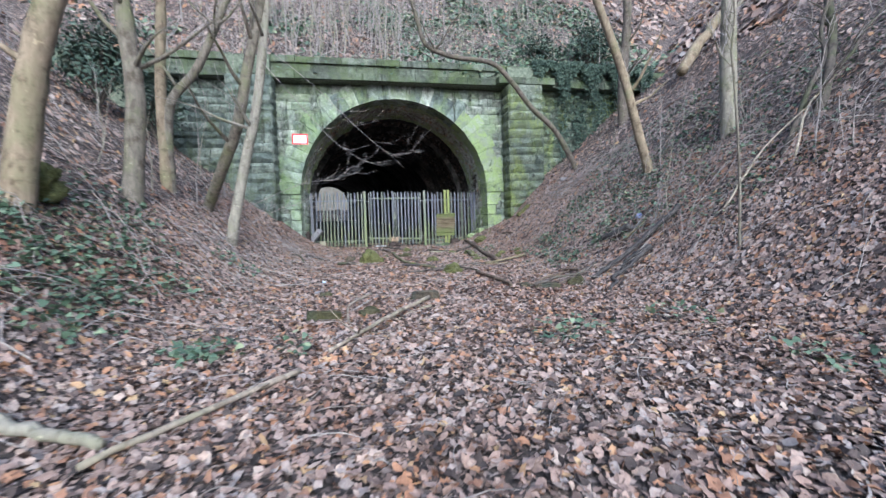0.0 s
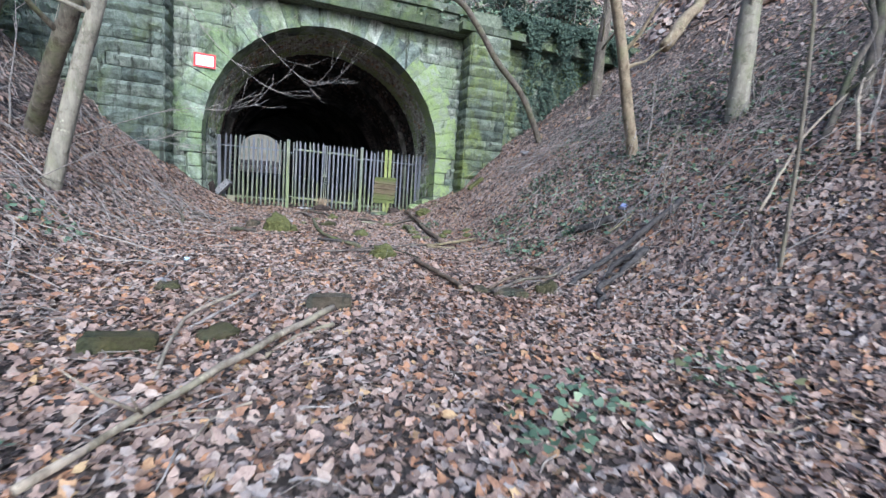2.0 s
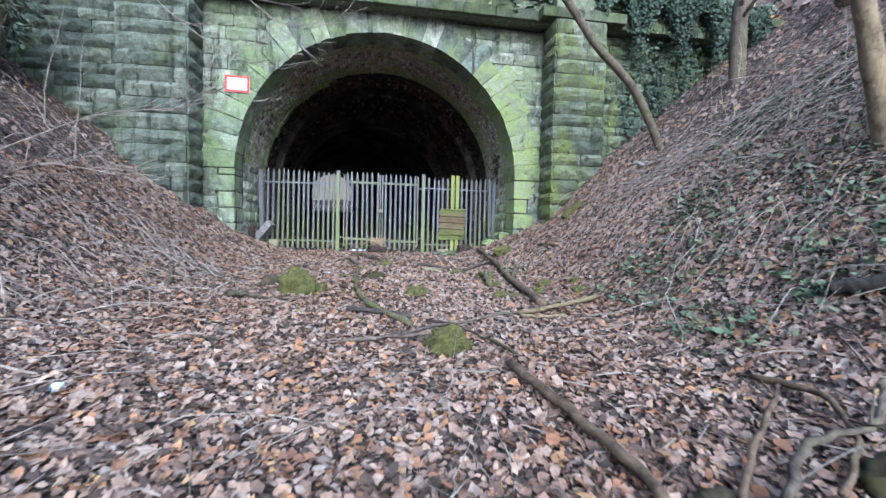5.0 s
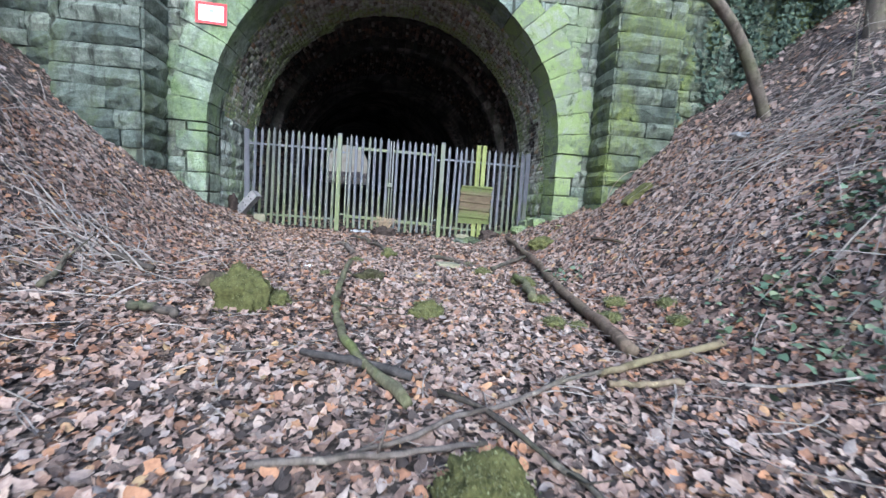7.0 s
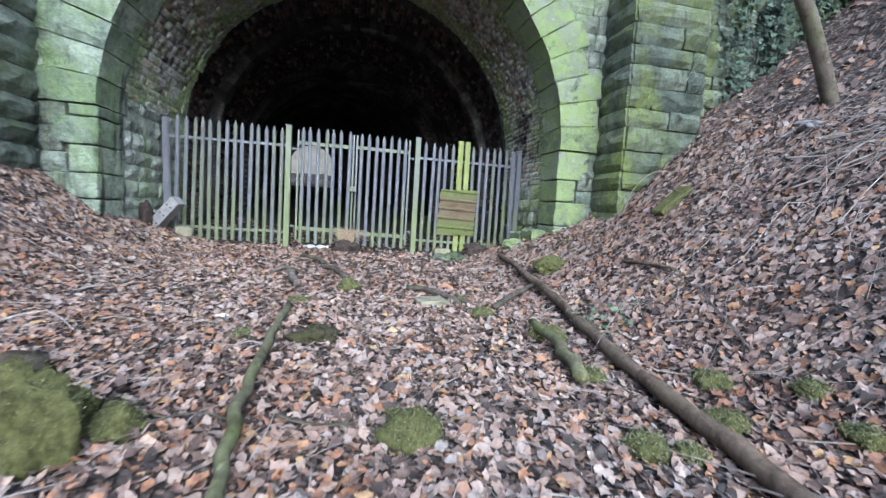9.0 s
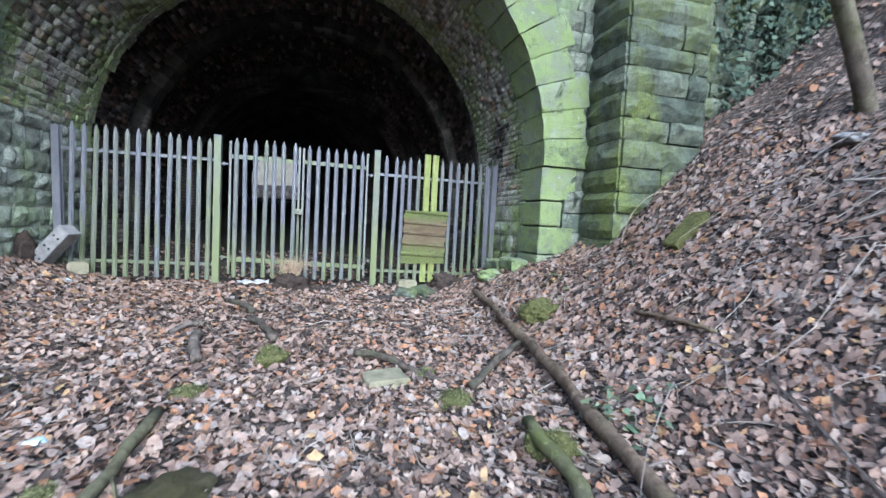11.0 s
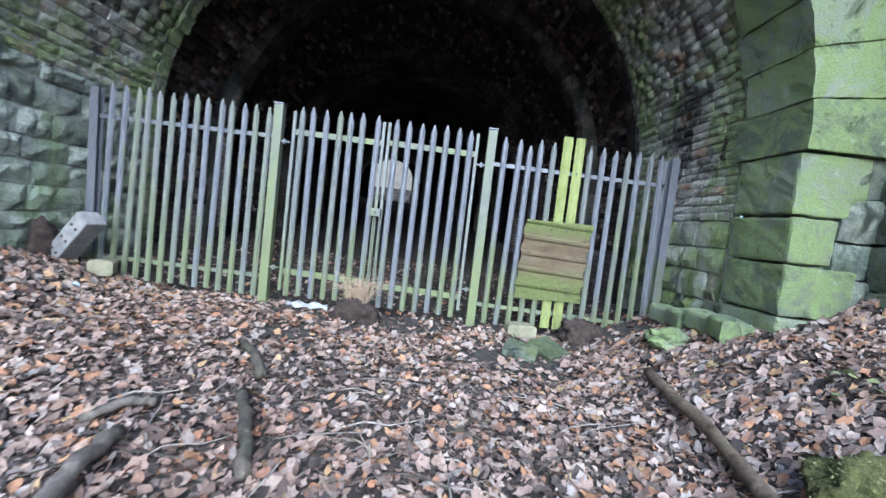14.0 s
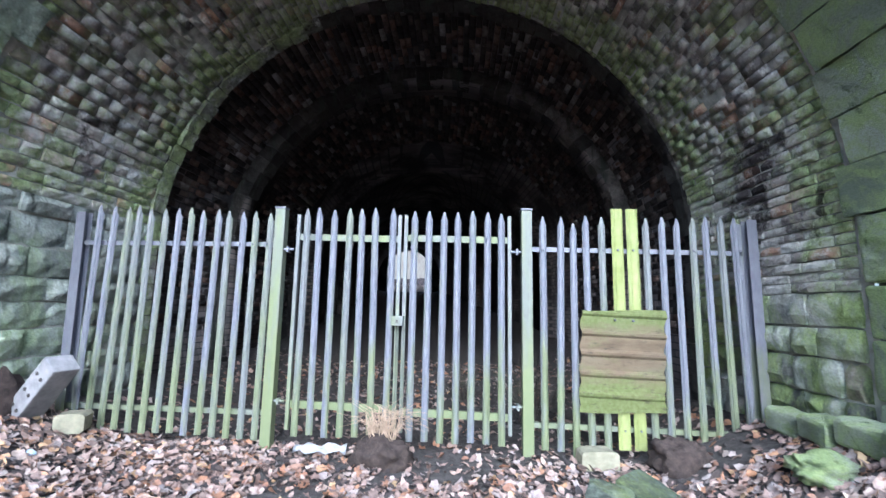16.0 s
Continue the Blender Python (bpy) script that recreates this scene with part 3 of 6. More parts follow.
def build_tunnel():
    steps = [(17.93, 3.767), (20.28, 3.767), (20.3, 3.76), (20.5, 3.76), (20.52, 4.0), (22.5, 4.0), (22.52, 3.74), (22.9, 3.74), (22.92, 3.86), (23.4, 3.86), (23.42, 4.02),
             (26.0, 4.02), (28.5, 4.02), (28.52, 3.8), (29.2, 3.8), (29.22, 4.0), (32, 4.0), (35, 4.0), (35.02, 3.8), (35.6, 3.8), (35.62, 4.0), (42, 4.0), (42.02, 3.85), (42.6, 3.85), (42.62, 4.0), (48, 4.0), (54, 4.0), (60, 4.0), (65, 4.0), (70.4, 4.0)]
    v, f = [], []
    for y, r in steps:
        for k, (a, z) in enumerate(arch_profile(r)):
            wob = 0.025 * math.sin(k * 1.7 + y * 2.3) if y > 20.6 else 0
            v.append((axis_x(y) + a * (1 + wob / r), y, z + rise(y)))
    n = len(arch_profile(1))
    for i in range(len(steps) - 1):
        for k in range(n - 1):
            a = i * n + k
            f.append((a, a + 1, a + n + 1, a + n))
    ob = new("wall_tunnel_lining", mesh_from("tunnel_lining", v, f, M_LINING))
    ob.data.materials.append(M_LIMEMORTAR)
    for p in ob.data.polygons[:n - 1]:
        p.material_index = 1
    tagged(ob, "soot-blackened brick lining of a long railway tunnel", "tunnel", "", "structure")
    xs = np.linspace(-4.3, 4.3, 44)
    ys = np.concatenate([np.arange(17.2, 24, 0.22), np.linspace(24.5, 70.4, 44)])
    gx, gy = np.meshgrid(xs, ys)
    off = np.array([axis_x(y) for y in ys])[:, None]
    gz = mouth_z(gx + XC, gy) + np.where(gy < 17.5, -0.02, 0.0)
    v = np.stack([gx + off, gy, gz], -1).reshape(-1, 3)
    nx = len(xs)
    i, j = np.meshgrid(np.arange(nx - 1), np.arange(len(ys) - 1))
    a = (j * nx + i).ravel()
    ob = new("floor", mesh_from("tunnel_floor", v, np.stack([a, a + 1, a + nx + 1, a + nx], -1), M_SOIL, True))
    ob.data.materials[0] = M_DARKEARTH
    tagged(ob, "dark earth and rubble floor of the tunnel", "floor", "", "structure")


build_tunnel()


def build_far_end():
    """The end of the tunnel, walled up but for an arched hole to the daylight."""
    xa, xb, zb, zt = -6.65, -1.05, 4.05, 9.45
    cx, w = (xa + xb) / 2, (xb - xa) / 2
    n = 28
    inner, outer = [], []
    for k in range(n):
        a = math.pi * k / (n - 1)
        inner.append((cx - w * math.cos(a), 6.9 + (zt - 6.9) * math.sin(a)))
        outer.append((axis_x(69.8) - 4.2 * math.cos(a), 5.95 + 4.2 * math.sin(a)))
    inner = [(xa, zb), *inner, (xb, zb)]
    outer = [(axis_x(69.8) - 4.2, 3.2), *outer, (axis_x(69.8) + 4.2, 3.2)]
    bm = bmesh.new()
    rows = []
    for y, ring in ((69.5, outer), (69.5, inner), (70.0, inner), (70.0, outer)):
        rows.append([bm.verts.new((x, y, z)) for x, z in ring])
    m = len(inner)
    for a, b in ((0, 1), (1, 2), (2, 3)):
        for k in range(m):
            q = (k + 1) % m
            bm.faces.new((rows[a][k], rows[a][q], rows[b][q], rows[b][k]))
    ob = part("wall_far_end", bm, M_LINING)
    tagged(ob, "dark blocking wall with an arched hole to daylight", "wall", "", "structure")


build_far_end()


def build_far_bank():
    """A dry grassy bank in daylight beyond the far end."""
    bm = bmesh.new()
    rr = random.Random(9)
    for _ in range(1500):
        x, y = rr.uniform(-9.0, 1.5), rr.uniform(71.4, 77.5)
        z = float(lumpy_z(x, y))
        h = rr.uniform(0.3, 0.7)
        q = Vector((x + rr.uniform(-0.2, 0.2), y - rr.uniform(0, 0.2), z + h))
        tube(bm, [(x, y, z - 0.05), ((x + q.x) / 2, y, z + h * 0.6), q], [0.03, 0.024, 0.008], 3)
    tagged(part("dry_grass", bm, M_FARGRASS), "tall dry straw-coloured grass beyond the far opening", "grass", "", "stuff")


build_far_bank()


def build_backdrop():
    """Glowing sheet in place of hazy daylight and bleached slope beyond the far hole."""
    k = Mat("far_daylight", 1.0)
    k.b.inputs["Base Color"].default_value = (0, 0, 0, 1)
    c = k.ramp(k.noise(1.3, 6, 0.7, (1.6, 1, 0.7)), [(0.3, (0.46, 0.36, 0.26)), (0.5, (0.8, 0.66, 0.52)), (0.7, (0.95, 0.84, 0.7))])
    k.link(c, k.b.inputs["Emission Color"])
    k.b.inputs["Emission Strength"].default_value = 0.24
    bm = bmesh.new()
    cols = [[bm.verts.new((x, 80.0 - 0.02 * (x + 4) ** 2, z)) for z in (2.5, 8.0, 14.0)] for x in np.linspace(-18, 10, 16)]
    for a, b in zip(cols, cols[1:]):
        for j in range(2):
            bm.faces.new((a[j], b[j], b[j + 1], a[j + 1]))
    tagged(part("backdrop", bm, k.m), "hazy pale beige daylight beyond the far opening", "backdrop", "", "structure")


build_backdrop()

# ---- portal masonry backing ----
def build_portal_wall():
    bm = bmesh.new()
    rb = RA + 0.07
    xs = [-2.38] + [XC - rb + rb * (1 - math.cos(math.pi * k / 40)) for k in range(41)] + [6.7]
    yf, yb, top = FACE + 0.05, FACE + 0.62, PARAPET_Z - 0.1

    def low(x):
        d = rb * rb - (x - XC) ** 2
        return ZC + math.sqrt(d) if d > 1e-6 else ZC

    for a, b in zip(xs, xs[1:]):
        inside = XC - rb - 0.001 <= a and b <= XC + rb + 0.001
        za, zb = (low(a), low(b)) if inside else (0.2, 0.2)
        q = [bm.verts.new((x, y, z)) for y in (yf, yb) for x, z in ((a, za), (b, zb), (b, top), (a, top))]
        for ids in ((0, 1, 2, 3), (7, 6, 5, 4), (3, 2, 6, 7), (0, 4, 5, 1)):
            bm.faces.new([q[i] for i in ids])
        if not inside:
            bm.faces.new([q[i] for i in (1, 5, 6, 2)])
            bm.faces.new([q[i] for i in (0, 3, 7, 4)])
    bmesh.ops.remove_doubles(bm, verts=bm.verts, dist=0.0005)
    return tagged(part("wall_portal", bm, M_MORTAR), "sandstone tunnel portal wall round a dark arch", "wall", "", "structure")


WALL_PORTAL = build_portal_wall()


def backing(name, x0, x1, y0, y1, label):
    return tagged(part(name, box(x0, x1, y0, y1, 0.2, PARAPET_Z - 0.12), M_MORTAR), label, "wall", "", "structure")


WALL_WING_L = backing("wall_wing_1", -12.0, -2.38, FACE - 0.12, FACE + 0.63, "dark weathered coursed sandstone wing wall")
WALL_WING_R = backing("wall_wing_2", 6.7, 15.0, FACE - 0.12, FACE + 0.63, "ivy-hung green sandstone wing wall")
PIL_L = backing("wall_pilaster_1", -3.78, -2.33, PIL_Y + 0.06, FACE - 0.13, "dark grey rock-faced sandstone pilaster")
PIL_R = backing("wall_pilaster_2", 6.65, 8.05, PIL_Y + 0.06, FACE - 0.13, "bright green algae-covered rock-faced pilaster")
COPING = tagged(part("trim", box(-12.0, 15.0, PIL_Y + 0.38, FACE + 0.6, CORNICE_Z + 0.03, PARAPET_Z - 0.06), M_MORTAR), "dark mossy stone string course and parapet", "parapet", "", "structure")

# ---- palisade fence ----
PALE_H = 2.36


def pale_mesh(name, h, width, material, cut=True):
    """A W-section palisade pale with a split, pointed head."""
    w, d, t = width / 2, 0.015, 0.004
    prof = [(-w, 0.0), (-w * 0.62, d), (-w * 0.22, d * 0.45), (w * 0.22, d * 0.45), (w * 0.62, d), (w, 0.0)]
    tops = [h - 0.1, h - 0.062, h - 0.006, h - 0.006, h - 0.062, h - 0.1] if cut else [h] * 6
    bm = bmesh.new()
    fr = [[bm.verts.new((x, -y, z)) for (x, y), z in zip(prof, zs)] for zs in ([0.0] * 6, [h * 0.5] * 6, [h - 0.13] * 6, tops)]
    bk = [[bm.verts.new((x, -y + t, z)) for (x, y), z in zip(prof, zs)] for zs in ([0.0] * 6, [h * 0.5] * 6, [h - 0.13] * 6, tops)]
    for rows, flip in ((fr, False), (bk, True)):
        for a, b in zip(rows, rows[1:]):
            for k in range(5):
                q = (a[k], a[k + 1], b[k + 1], b[k])
                bm.faces.new(q[::-1] if flip else q)
    for k in range(5):
        bm.faces.new((fr[-1][k], fr[-1][k + 1], bk[-1][k + 1], bk[-1][k]))
        bm.faces.new((bk[0][k], bk[0][k + 1], fr[0][k + 1], fr[0][k]))
    for i in range(3):
        bm.faces.new((bk[i][0], fr[i][0], fr[i + 1][0], bk[i + 1][0]))
        bm.faces.new((fr[i][5], bk[i][5], bk[i + 1][5], fr[i + 1][5]))
    me = bpy.data.meshes.new(name)
    bm.normal_update()
    bm.to_mesh(me)
    bm.free()
    me.materials.append(material)
    return me


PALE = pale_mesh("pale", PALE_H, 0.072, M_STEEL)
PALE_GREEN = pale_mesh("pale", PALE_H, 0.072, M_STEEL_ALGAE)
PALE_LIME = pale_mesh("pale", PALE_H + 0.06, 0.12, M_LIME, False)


def pale_at(parent, x, z, me=None, lean=0.0, bow=0.0):
    ob = new("pale", me or (PALE_GREEN if R.random() < 0.28 else PALE))
    ob.parent = parent
    ob.matrix_basis = pose(x, -0.03, z + R.uniform(-0.012, 0.012), R.uniform(-0.5, 0.5), lean + R.uniform(-0.45, 0.45), R.uniform(-3, 3))
    return ob


def rail(parent, x0, x1, z0, z1, material, h=0.05, name="rail"):
    """An angle-section rail behind the pales."""
    bm = bmesh.new()
    for y0, y1, dz0, dz1 in ((0.0, 0.006, -h / 2, h / 2), (0.006, 0.045, h / 2 - 0.006, h / 2)):
        q = [bm.verts.new((x, y, z + dz)) for x, z in ((x0, z0), (x1, z1)) for y, dz in ((y0, dz0), (y1, dz0), (y1, dz1), (y0, dz1))]
        for ids in ((0, 1, 2, 3), (7, 6, 5, 4), (0, 4, 5, 1), (1, 5, 6, 2), (2, 6, 7, 3), (3, 7, 4, 0)):
            bm.faces.new([q[i] for i in ids])
    return part(name, bm, material, parent)


def bolts(parent, xs, z):
    for x in xs:
        bm = bmesh.new()
        bmesh.ops.create_cone(bm, cap_ends=True, segments=6, radius1=0.012, radius2=0.009, depth=0.016, matrix=pose(x, -0.056, z, 90))
        part("bolt", bm, M_STEEL, parent)


def i_post(parent, x, z0, z1, name="post", w=0.1, d=0.1, y=0.0):
    bm = bmesh.new()
    box(x - w / 2, x + w / 2, y - d / 2, y - d / 2 + 0.009, z0, z1, 0, bm)
    box(x - w / 2, x + w / 2, y + d / 2 - 0.009, y + d / 2, z0, z1, 0, bm)
    box(x - 0.005, x + 0.005, y - d / 2 + 0.009, y + d / 2 - 0.009, z0, z1, 0, bm)
    return part(name, bm, M_STEEL, parent)


def build_fence():
    base = pose(0, FENCE_Y, 0)
    left = thing("palisade_fence_panel", "grey galvanised palisade fence panel with green algae", "fence", base, "palisade fence")
    p = i_post(left, -1.33, 0.9, 3.25)
    p.matrix_basis = pose(0, 0, 0, 0, -1.2, 0) @ pose(0.03, 0, 0)
    xs = [-1.18 + k * (1.92 / 13) for k in range(14)]
    for k, x in enumerate(xs):
        pale_at(left, x, 0.94 - 0.055 * (k / 13), None, 1.0 * (1 - k / 13))
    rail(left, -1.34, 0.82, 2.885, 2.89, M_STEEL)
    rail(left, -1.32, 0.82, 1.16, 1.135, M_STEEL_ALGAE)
    right = thing("palisade_fence_panel", "grey palisade fence panel with two lime green pales", "fence", base, "palisade fence")
    xs = [3.68 + 0.155 * k for k in range(14)]
    for k, x in enumerate(xs):
        if k in (5, 6):
            continue
        drop = 0.08 if k == 2 else 0.0
        pale_at(right, x, 0.865 - drop, None, 1.3 if k == 1 else (-0.6 * (k - 6) / 7 if k > 6 else 0))
    for x in (4.46, 4.615):
        ob = new("pale", PALE_LIME)
        ob.parent = right
        ob.matrix_basis = pose(x, -0.03, 0.885)
        ob["label"] = "broad lime green pale"
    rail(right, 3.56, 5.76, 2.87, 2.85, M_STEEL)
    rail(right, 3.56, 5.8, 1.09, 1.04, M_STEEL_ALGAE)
    i_post(right, 5.83, 0.8, 3.2)
    i_post(right, 5.72, 0.82, 3.16, "post", 0.06, 0.06, 0.03)
    for th, xs, z in ((left, [-1.18 + k * (1.92 / 13) for k in range(14)], 2.887), (right, [3.68 + 0.155 * k for k in range(14) if k not in (1, 2)], 2.865)):
        bolts(th, xs, z)
    bolts(right, [4.46, 4.615], 1.07)
    for x, z0, lab in ((0.88, 0.6, "square green-stained steel gate post"), (3.51, 0.6, "square green-stained steel gate post")):
        gp = thing("gate_post", lab, "gate post", base, "gate posts")
        bm = box(x - 0.055, x + 0.055, -0.09, 0.02, z0, 3.27, 0.008)
        part("shaft", bm, M_POST, gp)
        part("cap", box(x - 0.06, x + 0.06, -0.095, 0.025, 3.272, 3.29, 0.004), M_STEEL, gp)
        s = 1 if x < 2 else -1
        for z in (2.83, 1.27):
            bm = bmesh.new()
            tube(bm, [(x + s * 0.05, -0.05, z), (x + s * 0.16, -0.05, z)], [0.014, 0.014], 8)
            box(x + s * 0.1 - 0.012, x + s * 0.1 + 0.012, -0.08, -0.02, z - 0.03, z + 0.03, 0, bm)
            part("hinge", bm, M_STEEL, gp)
    for x0, x1, side in ((1.05, 2.178, 0), (2.222, 3.35, 1)):
        gate = thing("palisade_gate", "closed palisade gate leaf in algae-stained grey steel", "gate", base, "gate leaves")
        n = 7
        for k in range(n):
            x = x0 + 0.1 + k * ((x1 - x0 - 0.2) / (n - 1))
            pale_at(gate, x, 0.93 - 0.03 * side)
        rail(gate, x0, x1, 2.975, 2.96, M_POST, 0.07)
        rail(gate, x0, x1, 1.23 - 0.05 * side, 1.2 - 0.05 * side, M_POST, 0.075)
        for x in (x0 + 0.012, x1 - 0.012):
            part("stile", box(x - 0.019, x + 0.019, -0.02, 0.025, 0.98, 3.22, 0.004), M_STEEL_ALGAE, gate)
        bolts(gate, [x0 + 0.1 + k * ((x1 - x0 - 0.2) / (n - 1)) for k in range(n)], 2.967)
        if side == 0:
            lb = part("lock_box", box(2.12, 2.24, -0.13, -0.02, 2.05, 2.15, 0.008), M_STEEL_ALGAE, gate, "pale green steel lock box")
            part("keyhole", box(2.17, 2.19, -0.134, -0.128, 2.08, 2.11), M_DARKEARTH, lb)
            part("drop_bolt", tube(bmesh.new(), [(2.16, -0.06, 0.98), (2.16, -0.06, 2.05)], [0.012, 0.012], 8), M_STEEL_ALGAE, gate)
            part("drop_bolt", tube(bmesh.new(), [(2.235, -0.06, 1.25), (2.235, -0.06, 2.05)], [0.01, 0.01], 8), M_STEEL_ALGAE, gate)


build_fence()


def build_sheet():
    """A battered ribbed metal sheet hung on the fence."""
    sh = thing("metal_sheet", "rusty ribbed metal sheet with green algae hung on fence", "metal sheet", pose(4.45, FENCE_Y - 0.075, 1.745, 0, 2.2, 0))
    bm = bmesh.new()
    nx, nz, w, h = 14, 40, 0.84, 1.0
    grid = []
    for j in range(nz + 1):
        z = -h / 2 + h * j / nz
        rib = -0.022 if (j % 8) in (6, 7) else 0.0
        row = []
        for i in range(nx + 1):
            x = -w / 2 + w * i / nx
            dent = 0.012 * math.sin(5 * x + 3 * z) + 0.02 * max(0, z - 0.4) * math.sin(9 * x)
            row.append(bm.verts.new((x + 0.012 * math.sin(j * 0.7) * (i in (0, nx)), rib + dent, z + 0.02 * math.sin(x * 4) * (j in (0, nz)))))
        grid.append(row)
    for a, b in zip(grid, grid[1:]):
        for k in range(nx):
            bm.faces.new((a[k], a[k + 1], b[k + 1], b[k]))
    bmesh.ops.solidify(bm, geom=bm.faces[:], thickness=0.006)
    part("sheet", bm, M_RUST, sh)
    for x in (-0.08, 0.1):
        bm = bmesh.new()
        bmesh.ops.create_cone(bm, cap_ends=True, segments=6, radius1=0.014, radius2=0.01, depth=0.02, matrix=pose(x, -0.02, 0.4, 90))
        part("bolt", bm, M_STEEL, sh)


build_sheet()


def build_sign():
    s = thing("warning_sign", "white rectangular notice with a red border on portal wall", "sign", pose(-1.47, FACE - 0.13, 5.09, 0, 0.5, 0))
    part("plate", box(-0.29, 0.29, -0.012, 0.012, -0.2, 0.2, 0.006), M_WHITE, s)
    for x0, x1, z0, z1 in ((-0.29, 0.29, 0.15, 0.2), (-0.29, 0.29, -0.2, -0.15), (-0.29, -0.235, -0.149, 0.149), (0.235, 0.29, -0.149, 0.149)):
        part("border", box(x0, x1, -0.018, -0.0125, z0, z1), M_RED, s, "red painted border")
    for x0, x1, z0, z1 in ((-0.04, 0.05, 0.02, 0.07), (-0.09, 0.08, -0.06, -0.035), (-0.03, 0.06, -0.02, 0.005)):
        part("print", box(x0, x1, -0.016, -0.0125, z0, z1), M_GREYTEXT, s)


build_sign()


# ---- trees ----
def tree(name, label, pts, r0, r1, limbs, bark, height=5.0, seed=0, group="", category="tree", twig=0.004):
    """A bare winter tree: trunk along the points, going on upwards, with limbs and twigs."""
    rr = random.Random(seed)
    base = Vector(pts[0])
    th = thing(name, label, category, Matrix.Translation(base), group)
    line = [Vector(p) - base for p in pts]
    d = (line[-1] - line[-2]).normalized()
    if height:
        d = (d + Vector((0, 0, 0.5))).normalized()
        for k in range(3):
            line.append(line[-1] + (d + Vector((rr.uniform(-0.15, 0.15), rr.uniform(-0.15, 0.15), 0))) * (height / 3))
    line = [line[0] - Vector((0, 0, 0.35))] + line
    line = smooth_line(line, 5)
    n = len(line)
    rad = [r0 * (1 - k / (n - 1)) + r1 * (k / (n - 1)) for k in range(n)]
    for k in range(min(5, n)):
        rad[k] *= 1 + 0.35 * (1 - k / 5) ** 2
    part("trunk", tube(bmesh.new(), line, rad, 12, 0.14, seed), bark, th, "", True)
    tw = bmesh.new()
    for i in range(limbs):
        f = rr.uniform(0.35, 0.98)
        k = int(f * (n - 1))
        a = rr.uniform(0, 2 * math.pi)
        out = Vector((math.cos(a), math.sin(a), rr.uniform(0.2, 1.1))).normalized()
        ln = rr.uniform(0.8, 2.2) * (1.2 - 0.5 * f)
        p = line[k]
        q = [p]
        for s in range(4):
            out = (out + Vector((rr.uniform(-0.3, 0.3), rr.uniform(-0.3, 0.3), rr.uniform(-0.1, 0.3)))).normalized()
            q.append(q[-1] + out * ln / 4)
        rl = min(rad[k] * 0.45, 0.05)
        part("limb", tube(bmesh.new(), smooth_line(q, 2), [rl * (1 - 0.8 * j / 8) for j in range(9)], 6, 0.1, i), bark, th, "", True)
        for s in range(7):
            b = q[rr.randint(1, 4)]
            dd = (out + Vector((rr.uniform(-1, 1), rr.uniform(-1, 1), rr.uniform(-0.4, 0.8)))).normalized()
            m = b + dd * rr.uniform(0.2, 0.5)
            e = m + (dd + Vector((rr.uniform(-0.6, 0.6), rr.uniform(-0.6, 0.6), rr.uniform(-0.2, 0.5)))) * rr.uniform(0.2, 0.5)
            tube(tw, [b, m, e], [twig * 1.6, twig, twig * 0.5], 4)
    if limbs:
        part("twig_spray", tw, M_TWIG, th)["kind"] = "stuff"
    else:
        tw.free()
    return th


BENT = [(8.53, 14.64, 3.5), (7.78, 14.64, 4.86), (6.82, 14.64, 5.75), (6.1, 14.64, 6.63), (5.38, 14.64, 7.25), (3.96, 14.64, 7.41), (3.09, 14.64, 7.75), (2.82, 14.64, 8.49), (2.62, 14.64, 9.3)]
tree("bent_tree", "bare tree bent over in a long curve above bank", BENT, 0.1, 0.06, 4, M_BARK_DARK, 2.0, 1)
tree("tree", "thick leaning grey-barked tree on the leafy bank", [(-3.44, 6.25, 1.78), (-3.22, 6.25, 3.25), (-2.96, 6.25, 4.27)], 0.19, 0.1, 8, M_BARK_WARM, 6, 2, "cutting trees")
tree("tree", "tall grey-olive bare tree growing on the bank", [(-3.46, 9.0, 2.2), (-3.33, 9.0, 3.9), (-3.41, 9.0, 5.12), (-3.47, 9.0, 5.72)], 0.19, 0.09, 8, M_BARK, 5, 3, "cutting trees")
tree("tree", "pale slender bare tree growing on the bank", [(-3.75, 11.2, 2.55), (-3.78, 11.2, 4.96), (-3.68, 11.2, 6.89)], 0.14, 0.07, 8, M_BARK_WARM, 4, 4, "cutting trees")
tree("tree", "slanting grey bare tree beside the pale one", [(-3.7, 11.25, 2.7), (-3.62, 11.2, 4.45), (-2.98, 11.2, 5.39), (-2.29, 11.2, 7.0)], 0.12, 0.06, 6, M_BARK, 3, 5, "cutting trees")
tree("tree", "leaning slim bare tree with grey bark", [(-3.15, 11.95, 2.1), (-2.53, 11.11, 3.0), (-2.0, 10.55, 3.9), (-1.66, 10.3, 5.2)], 0.14, 0.09, 7, M_BARK, 3, 6, "cutting trees")
tree("tree", "mottled grey tree at the foot of bank", [(-2.2, 10.3, 1.2), (-1.85, 10.3, 2.9), (-1.5, 10.3, 4.4), (-1.24, 10.3, 6.59)], 0.13, 0.06, 6, M_BARK_PALE, 4, 7, "cutting trees")
tree("tree", "forked pale brown tree on the steep bank", [(7.85, 9.74, 2.55), (7.5, 9.74, 3.8), (7.1, 9.74, 5.2), (6.45, 9.74, 6.86)], 0.13, 0.06, 7, M_BARK_WARM, 4, 8, "cutting trees")
tree("tree", "sturdy grey tree high on the bank", [(10.58, 14.75, 5.0), (10.56, 14.75, 6.68), (10.69, 14.75, 7.91)], 0.2, 0.12, 8, M_BARK_DARK, 5, 9, "cutting trees")
